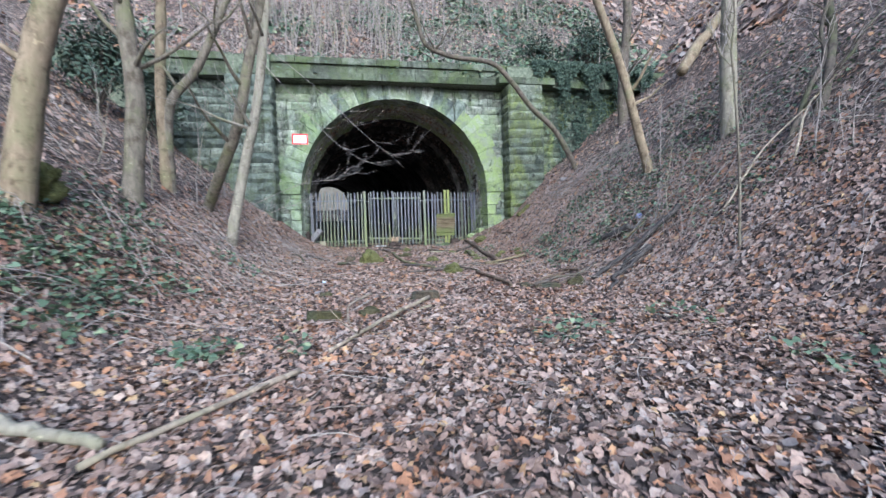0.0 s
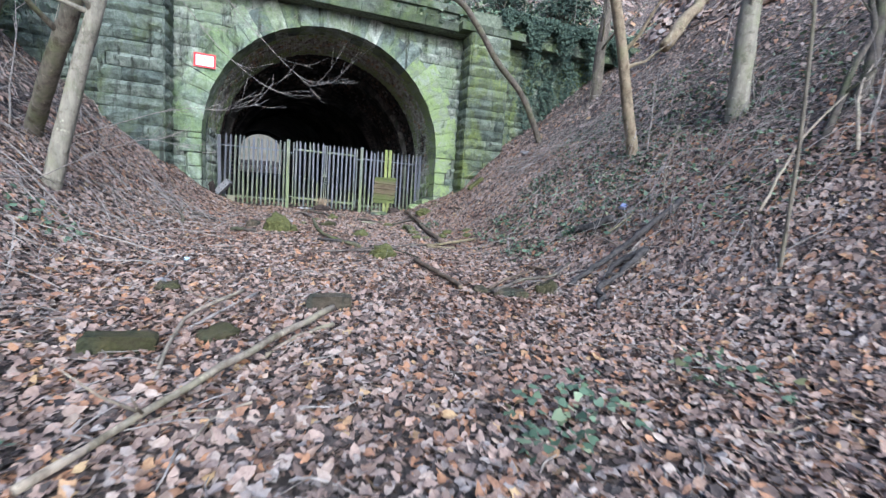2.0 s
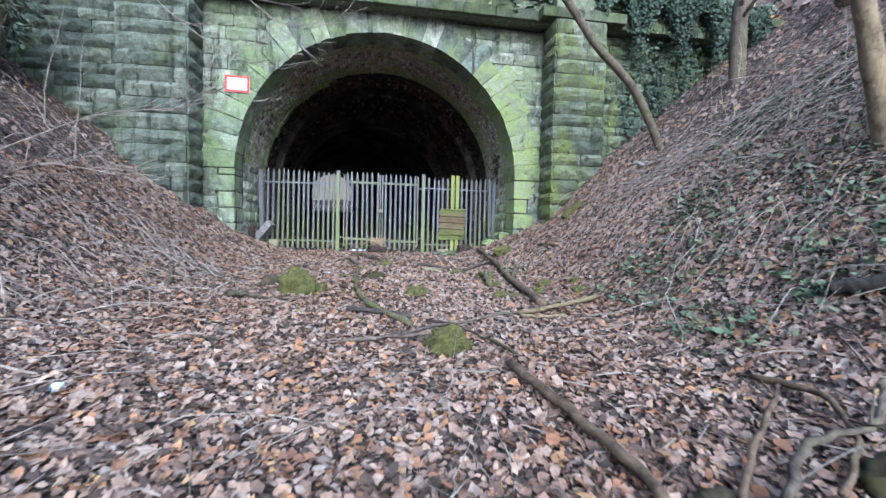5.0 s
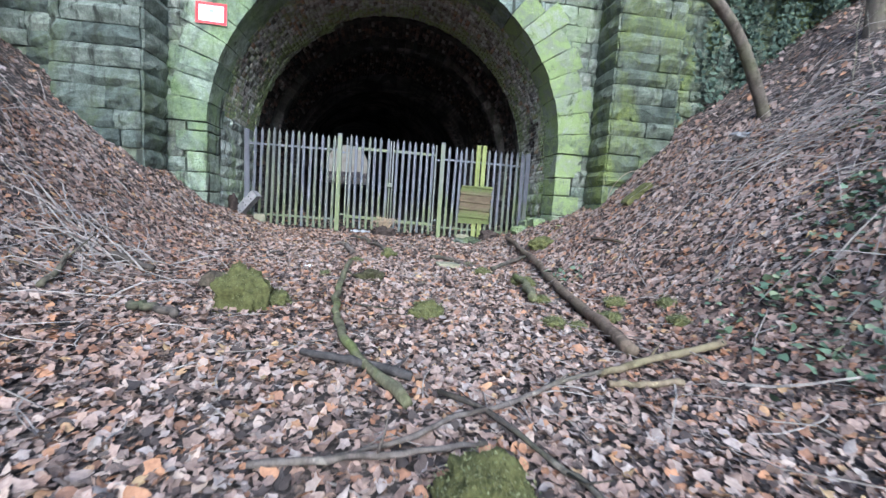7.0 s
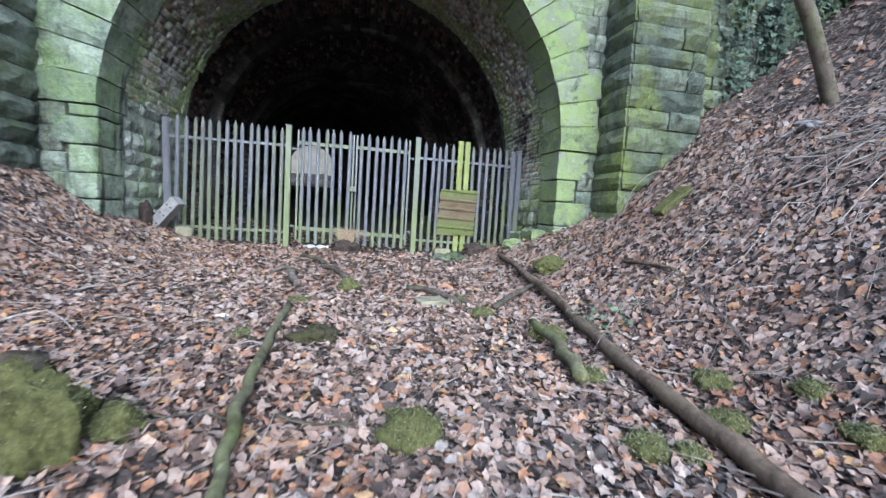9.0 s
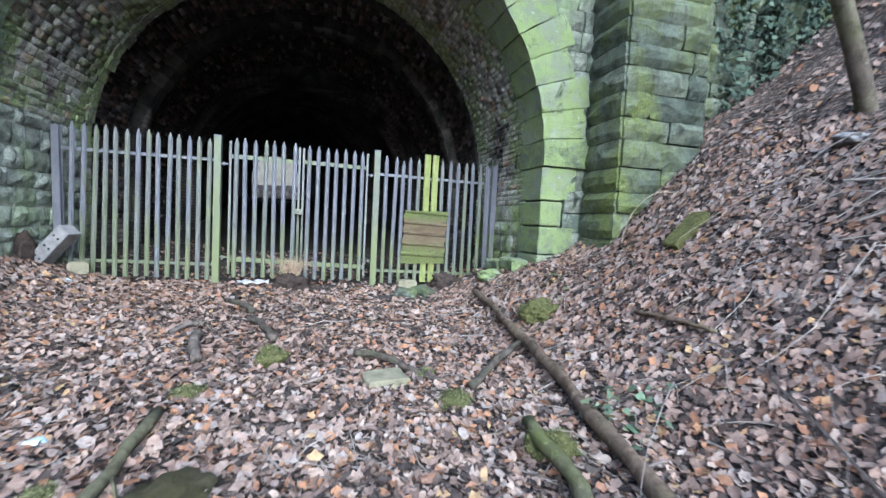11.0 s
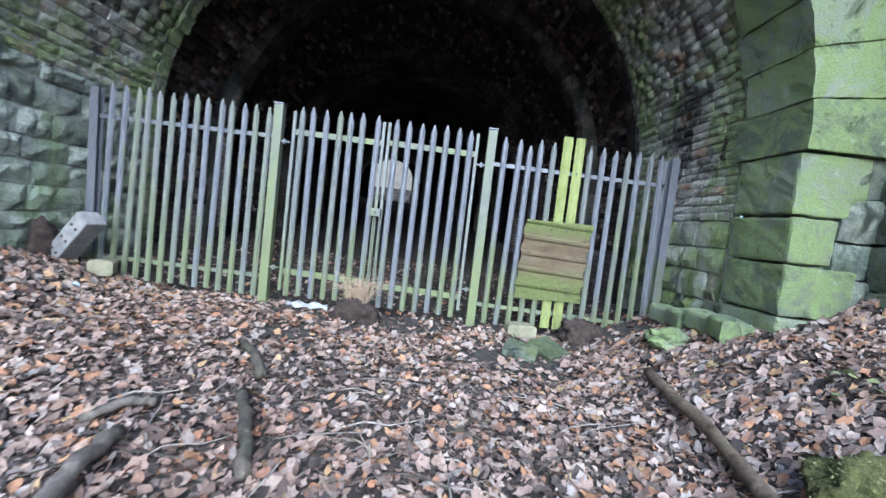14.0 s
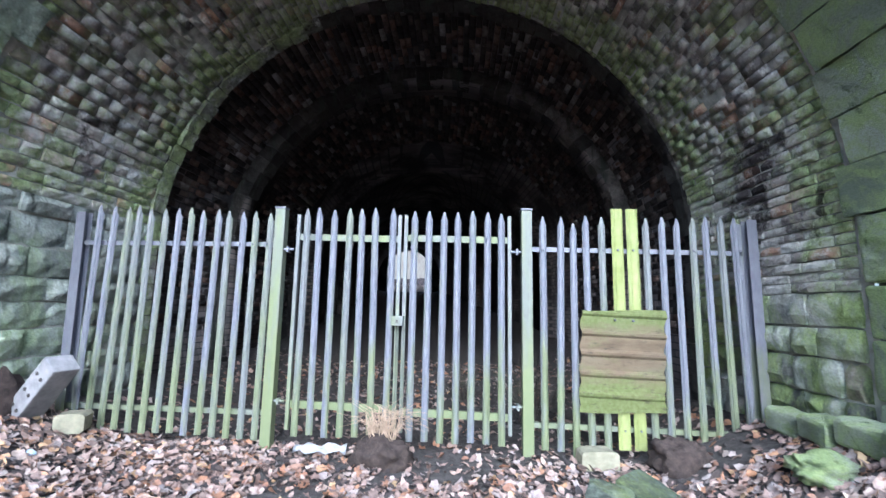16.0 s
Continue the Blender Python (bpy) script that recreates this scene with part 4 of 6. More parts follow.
tree("tree", "upright pale-barked tree on the steep bank", [(8.77, 8.32, 3.2), (8.76, 8.32, 4.79), (8.8, 8.32, 6.27)], 0.2, 0.1, 9, M_BARK_PALE, 5, 10, "cutting trees")
tree("sapling", "thin upright sapling on the leafy bank", [(6.09, 5.52, 0.9), (6.1, 5.52, 2.1), (6.03, 5.52, 3.33)], 0.024, 0.01, 6, M_BARK, 1.5, 12, "saplings", "sapling")


# ---- loose things on the ground ----
def gz(x, y):
    return float(all_z(x, y))


def rock(name, x, y, sx, sy, sz, material, label, category="rock", seed=0, rz=0.0, sink=0.35, z=None, group=""):
    bm = bmesh.new()
    bmesh.ops.create_icosphere(bm, subdivisions=4 if max(sx, sy) > 0.3 else 3, radius=0.5)
    for v in bm.verts:
        q = v.co.copy() * 3.1 + Vector((seed * 3.7, 0, 0))
        k = 0.94 + 0.45 * noise.noise(q) + 0.34 * (0.4 - abs(noise.noise(q * 2.1))) + 0.2 * noise.noise(q * 4.3) + 0.1 * noise.noise(q * 9)
        c = Vector((math.copysign(min(abs(v.co.x), 0.44), v.co.x), math.copysign(min(abs(v.co.y), 0.44), v.co.y), v.co.z))
        v.co = Vector((c.x * sx, c.y * sy, c.z * sz)) * k * 1.1
    ob = part(name, bm, material, None, "", True)
    ob.matrix_basis = pose(x, y, (gz(x, y) if z is None else z) + sz * (0.5 - sink), 0, 0, rz)
    if material is M_MOSS:
        ob.data.update()
        co = np.array([list(v.co) for v in ob.data.vertices])
        nr = np.array([list(v.normal) for v in ob.data.vertices])
        k = rng.integers(0, len(co), 2400)
        keep = nr[k][:, 2] > -0.15
        c = co[k][keep] + rng.normal(0, 0.012, (keep.sum(), 3))
        moss = part("moss", leaf_cloud("moss", c, nr[k][keep], rng.uniform(0.008, 0.019, len(c)), M_MOSSLEAF, 0.9, "long"), M_MOSSLEAF, ob, "shaggy yellow-green moss")
        moss["kind"] = "stuff"
    return tagged(ob, label, category, group)


def block(name, x, y, sx, sy, sz, material, label, category, rz=0.0, rx=0.0, ry=0.0, lift=0.0, seed=0, z=None):
    """A worn rectangular stone."""
    bm = bmesh.new()
    bmesh.ops.create_cube(bm, size=1.0)
    bmesh.ops.subdivide_edges(bm, edges=bm.edges[:], cuts=5, use_grid_fill=True)
    for v in bm.verts:
        v.co = Vector((v.co.x * sx, v.co.y * sy, v.co.z * sz))
        out = v.co.normalized()
        v.co += out * (0.016 * noise.noise(v.co * 6 + Vector((seed * 5.1, 0, 0))) - 0.02 * (abs(v.co.x) > sx * 0.49) * (abs(v.co.z) > sz * 0.49))
    ob = part(name, bm, material)
    ob.matrix_basis = pose(x, y, (gz(x, y) if z is None else z) + sz / 2 + lift, rx, ry, rz)
    return tagged(ob, label, category)


def stick(name, pts, r0, r1, material, label, category="branch", seg=8, seed=0, forks=0, rest=True, group=""):
    """A fallen branch that follows the ground under its points (x, y, height over ground)."""
    rr = random.Random(seed)
    p = [Vector((x, y, gz(x, y) + h + r0 * 0.7)) for x, y, h in pts]
    base = p[0].copy()
    line = smooth_line([q - base for q in p], 5)
    n = len(line)
    for k in range(1, n):
        line[k] += Vector((rr.uniform(-1, 1), rr.uniform(-1, 1), rr.uniform(-0.5, 0.5))) * r0 * 0.5
    rad = [(r0 + (r1 - r0) * k / (n - 1)) * rr.uniform(0.88, 1.12) for k in range(n)]
    bm = tube(bmesh.new(), line, rad, seg, 0.22, seed)
    for i in range(forks):
        k = rr.randint(2, n - 2)
        d = (line[k + 1] - line[k]).normalized()
        d = (d + Vector((rr.uniform(-0.9, 0.9), rr.uniform(-0.9, 0.9), rr.uniform(0, 0.5)))).normalized()
        ln = rr.uniform(0.15, 0.45)
        tube(bm, [line[k], line[k] + d * ln * 0.5, line[k] + d * ln + Vector((0, 0, rr.uniform(-0.05, 0.08)))], [rad[k] * 0.5, rad[k] * 0.35, rad[k] * 0.15], 5)
    ob = part(name, bm, material, None, "", True)
    ob.matrix_basis = Matrix.Translation(base)
    return tagged(ob, label, category, group)


block("stone_block", 1.55, 6.68, 0.42, 0.17, 0.15, M_MOSSROCK, "dark mossy rectangular stone block lying in leaves", "stone block", -4, 0, 0, -0.01, 1)
block("stone_block", 0.1, 5.85, 0.42, 0.16, 0.13, M_MOSSROCK, "dark mossy rectangular stone block lying in leaves", "stone block", 12, 0, 6, 0.0, 2)
rock("mossy_rock", 0.68, 6.05, 0.27, 0.22, 0.14, M_MOSSROCK, "small rounded rock covered in green moss", seed=1)
rock("mossy_rock", 0.84, 12.05, 0.42, 0.4, 0.5, M_MOSS, "large knobbly boulder covered in grey-green moss", seed=2)
rock("mossy_rock", 2.6, 12.05, 0.3, 0.26, 0.22, M_MOSS, "small rock covered in green moss", seed=3)
rock("mossy_rock", 2.6, 9.45, 0.36, 0.32, 0.3, M_MOSS, "low rock covered in green moss", seed=4)
rock("mossy_rock", 3.65, 14.23, 0.24, 0.2, 0.14, M_MOSS, "small moss-covered rock beside the log", seed=5)
rock("mossy_rock", 1.98, 13.4, 0.34, 0.24, 0.16, M_MOSSROCK, "low mossy rock among the leaves", seed=6)
rock("mossy_rock", 4.07, 13.5, 0.3, 0.26, 0.18, M_MOSS, "green mossy rock beside the log", seed=7)
rock("mossy_rock", 5.12, 15.65, 0.5, 0.34, 0.26, M_MOSS, "long green mossy stone at the bank foot", seed=17, rz=25)
rock("mossy_rock", 3.44, 7.25, 0.24, 0.2, 0.14, M_MOSSROCK, "small mossy stone under a crooked branch", seed=18)
rock("pale_stone", 7.95, 14.4, 0.34, 0.26, 0.14, M_CONCRETE, "pale flat stone lying on the leafy bank", "stone", 46)
rock("pebble", -0.12, 7.68, 0.14, 0.11, 0.1, M_CONCRETE, "smooth pale grey pebble among the leaves", "stone", 19)
rock("mossy_rock", 0.01, 7.38, 0.22, 0.18, 0.14, M_MOSSROCK, "dark half-buried stone beside a pale pebble", seed=20)
rock("mossy_rock", 2.22, 15.16, 0.26, 0.24, 0.2, M_MOSS, "small green mossy rock in the leaves", seed=8)
rock("mossy_rock", 4.42, 7.28, 0.3, 0.26, 0.22, M_MOSSROCK, "dark mossy rock at the foot of bank", seed=9)
block("stone_block", 3.75, 7.1, 0.44, 0.18, 0.13, M_MOSSROCK, "flat mossy stone partly under a branch", "stone block", -12, 0, 0, -0.02, 5)
block("stone_slab", 6.6, 15.1, 0.62, 0.18, 0.12, M_MOSS, "long green mossy stone lodged on the bank", "stone slab", 8, 0, -40, 0.02, 6)
block("stone_slab", 3.18, 14.7, 0.36, 0.26, 0.07, M_TAN, "pale sandstone slab lying in the leaves", "stone slab", 10, 0, 0, 0.0, 7)
block("stone_slab", 4.3, 18.2, 0.3, 0.36, 0.07, M_PILGREEN, "tilted green mossy slab in front of the fence", "stone slab", 30, 14, -8, 0.03, 8)
block("stone_slab", 3.98, 18.1, 0.34, 0.3, 0.06, M_PILGREEN, "tilted green mossy slab in front of the fence", "stone slab", -20, 12, 6, 0.03, 9)
rock("mossy_rock", 5.36, 17.8, 0.44, 0.34, 0.2, M_LIMESTONE, "rounded lime-green stone by the tunnel wall", seed=10)
for fx, fy, fl, fr in ((5.72, 18.55, 0.34, 3), (5.68, 18.16, 0.3, -5), (5.7, 17.8, 0.34, 4), (5.66, 17.45, 0.26, -8)):
    block("footing_stone", fx, fy, 0.26, fl, 0.2, M_LIMESTONE, "lime-green algae-covered footing stone at the tunnel wall", "stone", fr, 4, 0, -0.02, int(fy * 10))
block("stone_block", 4.12, 18.86, 0.34, 0.2, 0.18, M_TAN, "pale loose stone under the fence", "stone block", 4, 0, 0, -0.02, 10)
rock("tree_stump", 4.82, 18.7, 0.46, 0.4, 0.34, M_ROT, "crumbling dark brown stump at the fence foot", "stump", 11)
rock("dark_mound", 2.12, 18.75, 0.5, 0.4, 0.36, M_ROT, "low mound of dark brown earth before the gate", "mound", 12)
rock("mossy_rock", 1.12, 12.2, 0.26, 0.24, 0.22, M_MOSS, "small mossy rock against the large boulder", seed=14)
rock("mossy_rock", 0.3, 12.85, 0.28, 0.24, 0.24, M_MOSSROCK, "dark mossy rock behind the large boulder", seed=15)
stick("branch", [(0.0, 11.82, 0.05), (0.25, 11.72, 0.06), (0.47, 11.6, 0.04)], 0.042, 0.034, M_DEADWOOD, "short dark rotten branch in the leaves", "branch", 8, 71)
stick("branch", [(-0.98, 13.25, 0.05), (-0.75, 13.24, 0.06), (-0.5, 13.18, 0.04)], 0.045, 0.035, M_DEADWOOD, "dark fallen branch on the bank foot", "branch", 8, 72)
stick("branch", [(-0.9, 12.1, 0.04), (-1.0, 12.5, 0.06), (-1.2, 12.85, 0.06)], 0.035, 0.022, M_BARK_DARK, "brown crooked branch lying in the leaves", "branch", 8, 73, 2)
stick("log", [(4.86, 17.2, 0.06), (4.8, 16.5, 0.1), (4.69, 15.5, 0.09), (4.62, 14.6, 0.08), (4.5, 13.75, 0.07), (4.34, 12.7, 0.06), (4.24, 11.8, 0.06), (4.17, 11.0, 0.04)], 0.042, 0.066, M_BROWNWOOD, "long brown fallen branch lying along bank foot", "log", 10, 1)
stick("log", [(3.0, 8.85, 0.05), (3.1, 8.21, 0.07), (3.18, 7.68, 0.06), (3.15, 7.22, 0.04)], 0.036, 0.028, M_BROWNWOOD, "brown curved fallen branch in the leaves", "log", 8, 2)
stick("branch", [(1.56, 6.4, 0.1), (0.95, 5.5, 0.1), (0.26, 4.35, 0.04)], 0.028, 0.02, M_PALEWOOD, "long pale barkless stick across the leaves", "branch", 8, 3, 2)
stick("branch", [(0.75, 7.06, 0.1), (0.4, 6.3, 0.08), (0.44, 5.22, 0.0)], 0.018, 0.012, M_PALEWOOD, "forked pale stick leaning on leaves", "branch", 6, 4, 2)
stick("branch", [(-0.9, 2.94, 0.04), (-1.23, 3.08, 0.05), (-1.48, 3.11, 0.06), (-1.73, 3.14, 0.08)], 0.036, 0.046, M_BARK_PALE, "thick pale grey branch on the leaves", "branch", 10, 5)
stick("branch", [(0.05, 3.9, 0.05), (-0.4, 3.4, 0.06), (-0.9, 2.75, 0.05)], 0.025, 0.02, M_PALEWOOD, "rotten pale stick among the leaves", "branch", 8, 6, 1)
stick("branch", [(1.55, 6.2, 0.02), (1.3, 5.95, 0.02), (1.0, 5.6, 0.0)], 0.022, 0.018, M_PALEWOOD, "short pale stick on the leaves", "branch", 8, 7)
stick("branch", [(0.85, 7.2, 0.03), (0.6, 6.6, 0.03), (0.35, 6.0, 0.0)], 0.018, 0.012, M_TWIG, "thin grey stick on the leaves", "branch", 6, 8)
stick("branch", [(1.62, 10.86, 0.05), (1.97, 10.74, 0.05), (2.37, 10.57, 0.04)], 0.026, 0.034, M_BOUGH, "short dark rotten branch on the leaves", "branch", 8, 9, 1)
stick("branch", [(1.66, 14.2, 0.04), (1.65, 13.19, 0.06), (1.69, 12.25, 0.06), (1.78, 11.6, 0.06), (1.95, 10.95, 0.05), (2.34, 10.2, 0.04)], 0.036, 0.034, M_MOSSWOOD, "long mossy green-brown branch lying in the leaves", "branch", 8, 10, 1)
stick("branch", [(1.62, 9.73, 0.04), (2.04, 9.71, 0.06), (2.35, 9.74, 0.045), (2.7, 9.8, 0.04)], 0.018, 0.014, M_GREYWOOD, "weathered grey branch across the leaves", "branch", 7, 11, 1)
stick("branch", [(1.92, 9.74, 0.04), (2.29, 9.81, 0.06), (2.58, 10.0, 0.07), (2.97, 10.2, 0.07), (3.4, 10.47, 0.06), (4.12, 10.82, 0.05)], 0.013, 0.017, M_GREYWOOD, "long grey branch across the leaves", "branch", 7, 12, 2)
stick("branch", [(2.53, 10.35, 0.05), (2.75, 10.12, 0.06), (2.93, 9.69, 0.06), (3.09, 9.42, 0.05), (3.18, 9.1, 0.03)], 0.018, 0.013, M_DEADWOOD, "dark crooked stick lying on leaves", "branch", 6, 13, 2)
stick("branch", [(3.7, 10.62, 0.05), (4.22, 10.83, 0.07), (4.93, 10.93, 0.06)], 0.024, 0.034, M_YELLOWWOOD, "yellowish barkless branch on the leaves", "branch", 8, 14, 1)
stick("branch", [(4.7, 7.22, 0.06), (5.13, 7.37, 0.1), (5.56, 7.38, 0.14), (5.93, 7.36, 0.16), (6.6, 7.3, 0.2)], 0.034, 0.048, M_BOUGH, "thick dark fallen bough lying down the bank", "branch", 9, 15, 1)
stick("branch", [(5.2, 7.1, 0.06), (5.42, 7.16, 0.14), (5.75, 7.0, 0.16)], 0.03, 0.045, M_BOUGH, "dark broken bough stub on the bank", "branch", 8, 75)
stick("branch", [(5.7, 6.95, 0.2), (5.23, 6.89, 0.14), (4.9, 6.84, 0.08), (4.78, 6.62, 0.06), (4.52, 6.4, 0.04)], 0.042, 0.026, M_BOUGH, "dark forked bough resting on the bank foot", "branch", 9, 76, 1)
stick("branch", [(4.74, 8.4, 0.05), (4.82, 7.97, 0.1), (4.5, 7.5, 0.1), (4.06, 7.23, 0.06)], 0.024, 0.016, M_BROWNWOOD, "crooked brown branch beside mossy stones", "branch", 8, 16, 1)
stick("branch", [(3.5, 7.02, 0.07), (4.03, 7.42, 0.12), (4.37, 7.54, 0.12), (4.69, 7.55, 0.12), (4.97, 7.72, 0.14), (5.13, 7.84, 0.12)], 0.026, 0.016, M_GREYWOOD, "weathered grey-brown branch over mossy stones", "branch", 8, 17, 1)
stick("branch", [(3.54, 7.25, 0.06), (3.97, 7.6, 0.1), (4.57, 8.04, 0.1), (4.76, 8.19, 0.07)], 0.02, 0.015, M_BROWNWOOD, "crooked dead branch over mossy stones", "branch", 7, 18, 1)
stick("log", [(5.84, 8.72, 0.06), (5.97, 8.47, 0.08), (6.18, 8.2, 0.1)], 0.06, 0.07, M_BOUGH, "charred-looking dark log end on the bank", "log", 9, 19)
stick("branch", [(5.88, 8.06, 0.06), (6.21, 7.98, 0.08), (6.4, 8.02, 0.08)], 0.022, 0.018, M_YELLOWWOOD, "pale barkless stick on the bank", "branch", 7, 77)
stick("branch", [(5.86, 8.38, 0.1), (5.75, 7.75, 0.14), (5.66, 7.29, 0.14), (5.6, 7.0, 0.14)], 0.011, 0.009, M_PALEWOOD, "long thin pale stick on the bank", "branch", 6, 78)
stick("branch", [(1.82, 16.74, 0.03), (1.65, 17.02, 0.04), (1.38, 17.37, 0.03)], 0.04, 0.03, M_DEADWOOD, "dark crooked branch near the fence", "branch", 9, 22)
stick("branch", [(1.82, 16.49, 0.03), (1.99, 16.14, 0.05), (2.2, 15.7, 0.03)], 0.035, 0.04, M_DEADWOOD, "short dark branch half sunk in leaves", "branch", 8, 79)
stick("branch", [(4.64, 15.12, 0.06), (4.29, 14.86, 0.07), (3.85, 14.4, 0.03)], 0.03, 0.036, M_DEADWOOD, "reddish-brown branch leaning against the long log", "branch", 9, 23)
stick("branch", [(2.96, 15.26, 0.03), (3.28, 15.05, 0.05), (3.45, 14.78, 0.02), (3.66, 14.57, 0.0)], 0.034, 0.028, M_DEADWOOD, "mossy branch half sunk in the leaves", "branch", 8, 82)
stick("branch", [(5.57, 14.6, 0.05), (5.63, 14.12, 0.07), (5.68, 13.8, 0.05)], 0.024, 0.018, M_BROWNWOOD, "thin brown branch lying on the bank", "branch", 7, 83, 1)
stick("branch", [(4.03, 13.75, 0.06), (3.95, 13.1, 0.09), (3.87, 12.5, 0.06)], 0.045, 0.05, M_MOSSWOOD, "short mossy log beside the long branch", "log", 8, 84)
stick("bramble_stem", [(6.6, 16.2, 0.03), (6.72, 16.15, 0.3), (6.95, 16.05, 0.34), (7.25, 15.95, 0.06)], 0.009, 0.006, M_PALEWOOD, "pale bramble stem arching over the bank edge", "bramble", 6, 85)
stick("timber_pole", [(1.62, 15.15, 0.04), (1.5, 15.59, 0.06), (1.44, 15.92, 0.04)], 0.05, 0.045, M_GREYWOOD, "weathered broken timber on the leaves", "timber", 6, 25)
stick("timber_pole", [(1.15, 16.0, 0.04), (1.28, 16.19, 0.05), (1.4, 16.24, 0.04)], 0.03, 0.028, M_GREYWOOD, "short grey broken timber on the leaves", "timber", 6, 26)
stick("log", [(12.2, 13.7, 0.3), (13.2, 13.9, 0.6), (14.6, 14.2, 0.9)], 0.2, 0.17, M_BARK_WARM, "fallen trunk lying high on the bank", "log", 10, 27)


def build_concrete():
    c = thing("concrete_post", "grey concrete post with bolt holes leaning on fence", "concrete post", pose(-1.28, 18.72, 1.3, 0, 42, -14))
    bm = box(-0.1, 0.1, -0.12, 0.12, -0.48, 0.48, 0.02)
    part("body", bm, M_CONCRETE, c)
    for k, z in enumerate((-0.26, -0.1, 0.08, 0.26)):
        for x in (-0.04, 0.04):
            b = bmesh.new()
            bmesh.ops.create_cone(b, cap_ends=True, segments=10, radius1=0.018, radius2=0.018, depth=0.012, matrix=pose(x, -0.121, z + 0.02 * k % 2, 90))
            part("bolt_hole", b, M_DARKEARTH, c)
    block("stone_block", -0.95, 18.82, 0.24, 0.2, 0.18, M_TAN, "pale rough stone wedged under the concrete post", "stone block", 20, 0, 0, 0, 31, 0.98)


build_concrete()
# Dark lump standing in for a dark hollow between wall and post.
rock("dark_mound", -1.5, 18.62, 0.22, 0.3, 0.62, M_ROT, "dark clump in place of the hollow between wall and concrete post", "mound", 61, 0, 0.3, 1.1)


def build_tuft():
    bm = bmesh.new()
    rr = random.Random(5)
    for k in range(120):
        a, s = rr.uniform(0, 6.28), rr.uniform(0.05, 0.3)
        p = Vector((rr.uniform(-0.12, 0.12), rr.uniform(-0.08, 0.08), 0))
        q = p + Vector((math.cos(a) * s * 0.5, math.sin(a) * s * 0.5, rr.uniform(0.15, 0.3)))
        e = q + Vector((math.cos(a) * s, math.sin(a) * s * 0.6, rr.uniform(-0.12, 0.12)))
        tube(bm, [p, q, e], [0.004, 0.003, 0.001], 3)
    ob = part("grass_tuft", bm, M_STRAW)
    ob.matrix_basis = pose(2.1, 18.83, 0.97)
    tagged(ob, "tuft of dry straw-coloured grass on the earth mound", "grass tuft")
    bm = bmesh.new()
    rows = []
    for i in range(9):
        rows.append([bm.verts.new((-0.25 + i * 0.0625, j * 0.035 + 0.02 * math.sin(i * 1.3), 0.02 * math.sin(i * 2.1 + j) + 0.015 * j)) for j in range(4)])
    for a, b in zip(rows, rows[1:]):
        for j in range(3):
            bm.faces.new((a[j], b[j], b[j + 1], a[j + 1]))
    bmesh.ops.solidify(bm, geom=bm.faces[:], thickness=0.006)
    ob = part("plastic_scrap", bm, M_PLASTIC, None, "", True)
    ob.matrix_basis = pose(1.5, 18.8, 0.86, 0, 0, 5)
    tagged(ob, "torn strip of dirty white plastic on the ground", "litter")
    rock("plastic_bag", 1.1, 14.05, 0.12, 0.1, 0.07, M_BLUE, "crumpled pale blue plastic bag in the leaves", "litter", 21)


build_tuft()


# ---- plants ----
def ground_patch(n, cx, cy, r, up):
    a, q = rng.uniform(0, 2 * np.pi, n), r * np.sqrt(rng.random(n)) * rng.uniform(0.6, 1.1, n)
    x, y = cx + q * np.cos(a), cy + q * np.sin(a)
    z = lumpy_z(x, y) + rng.uniform(0.03, up, n)
    return np.stack([x, y, z], -1)


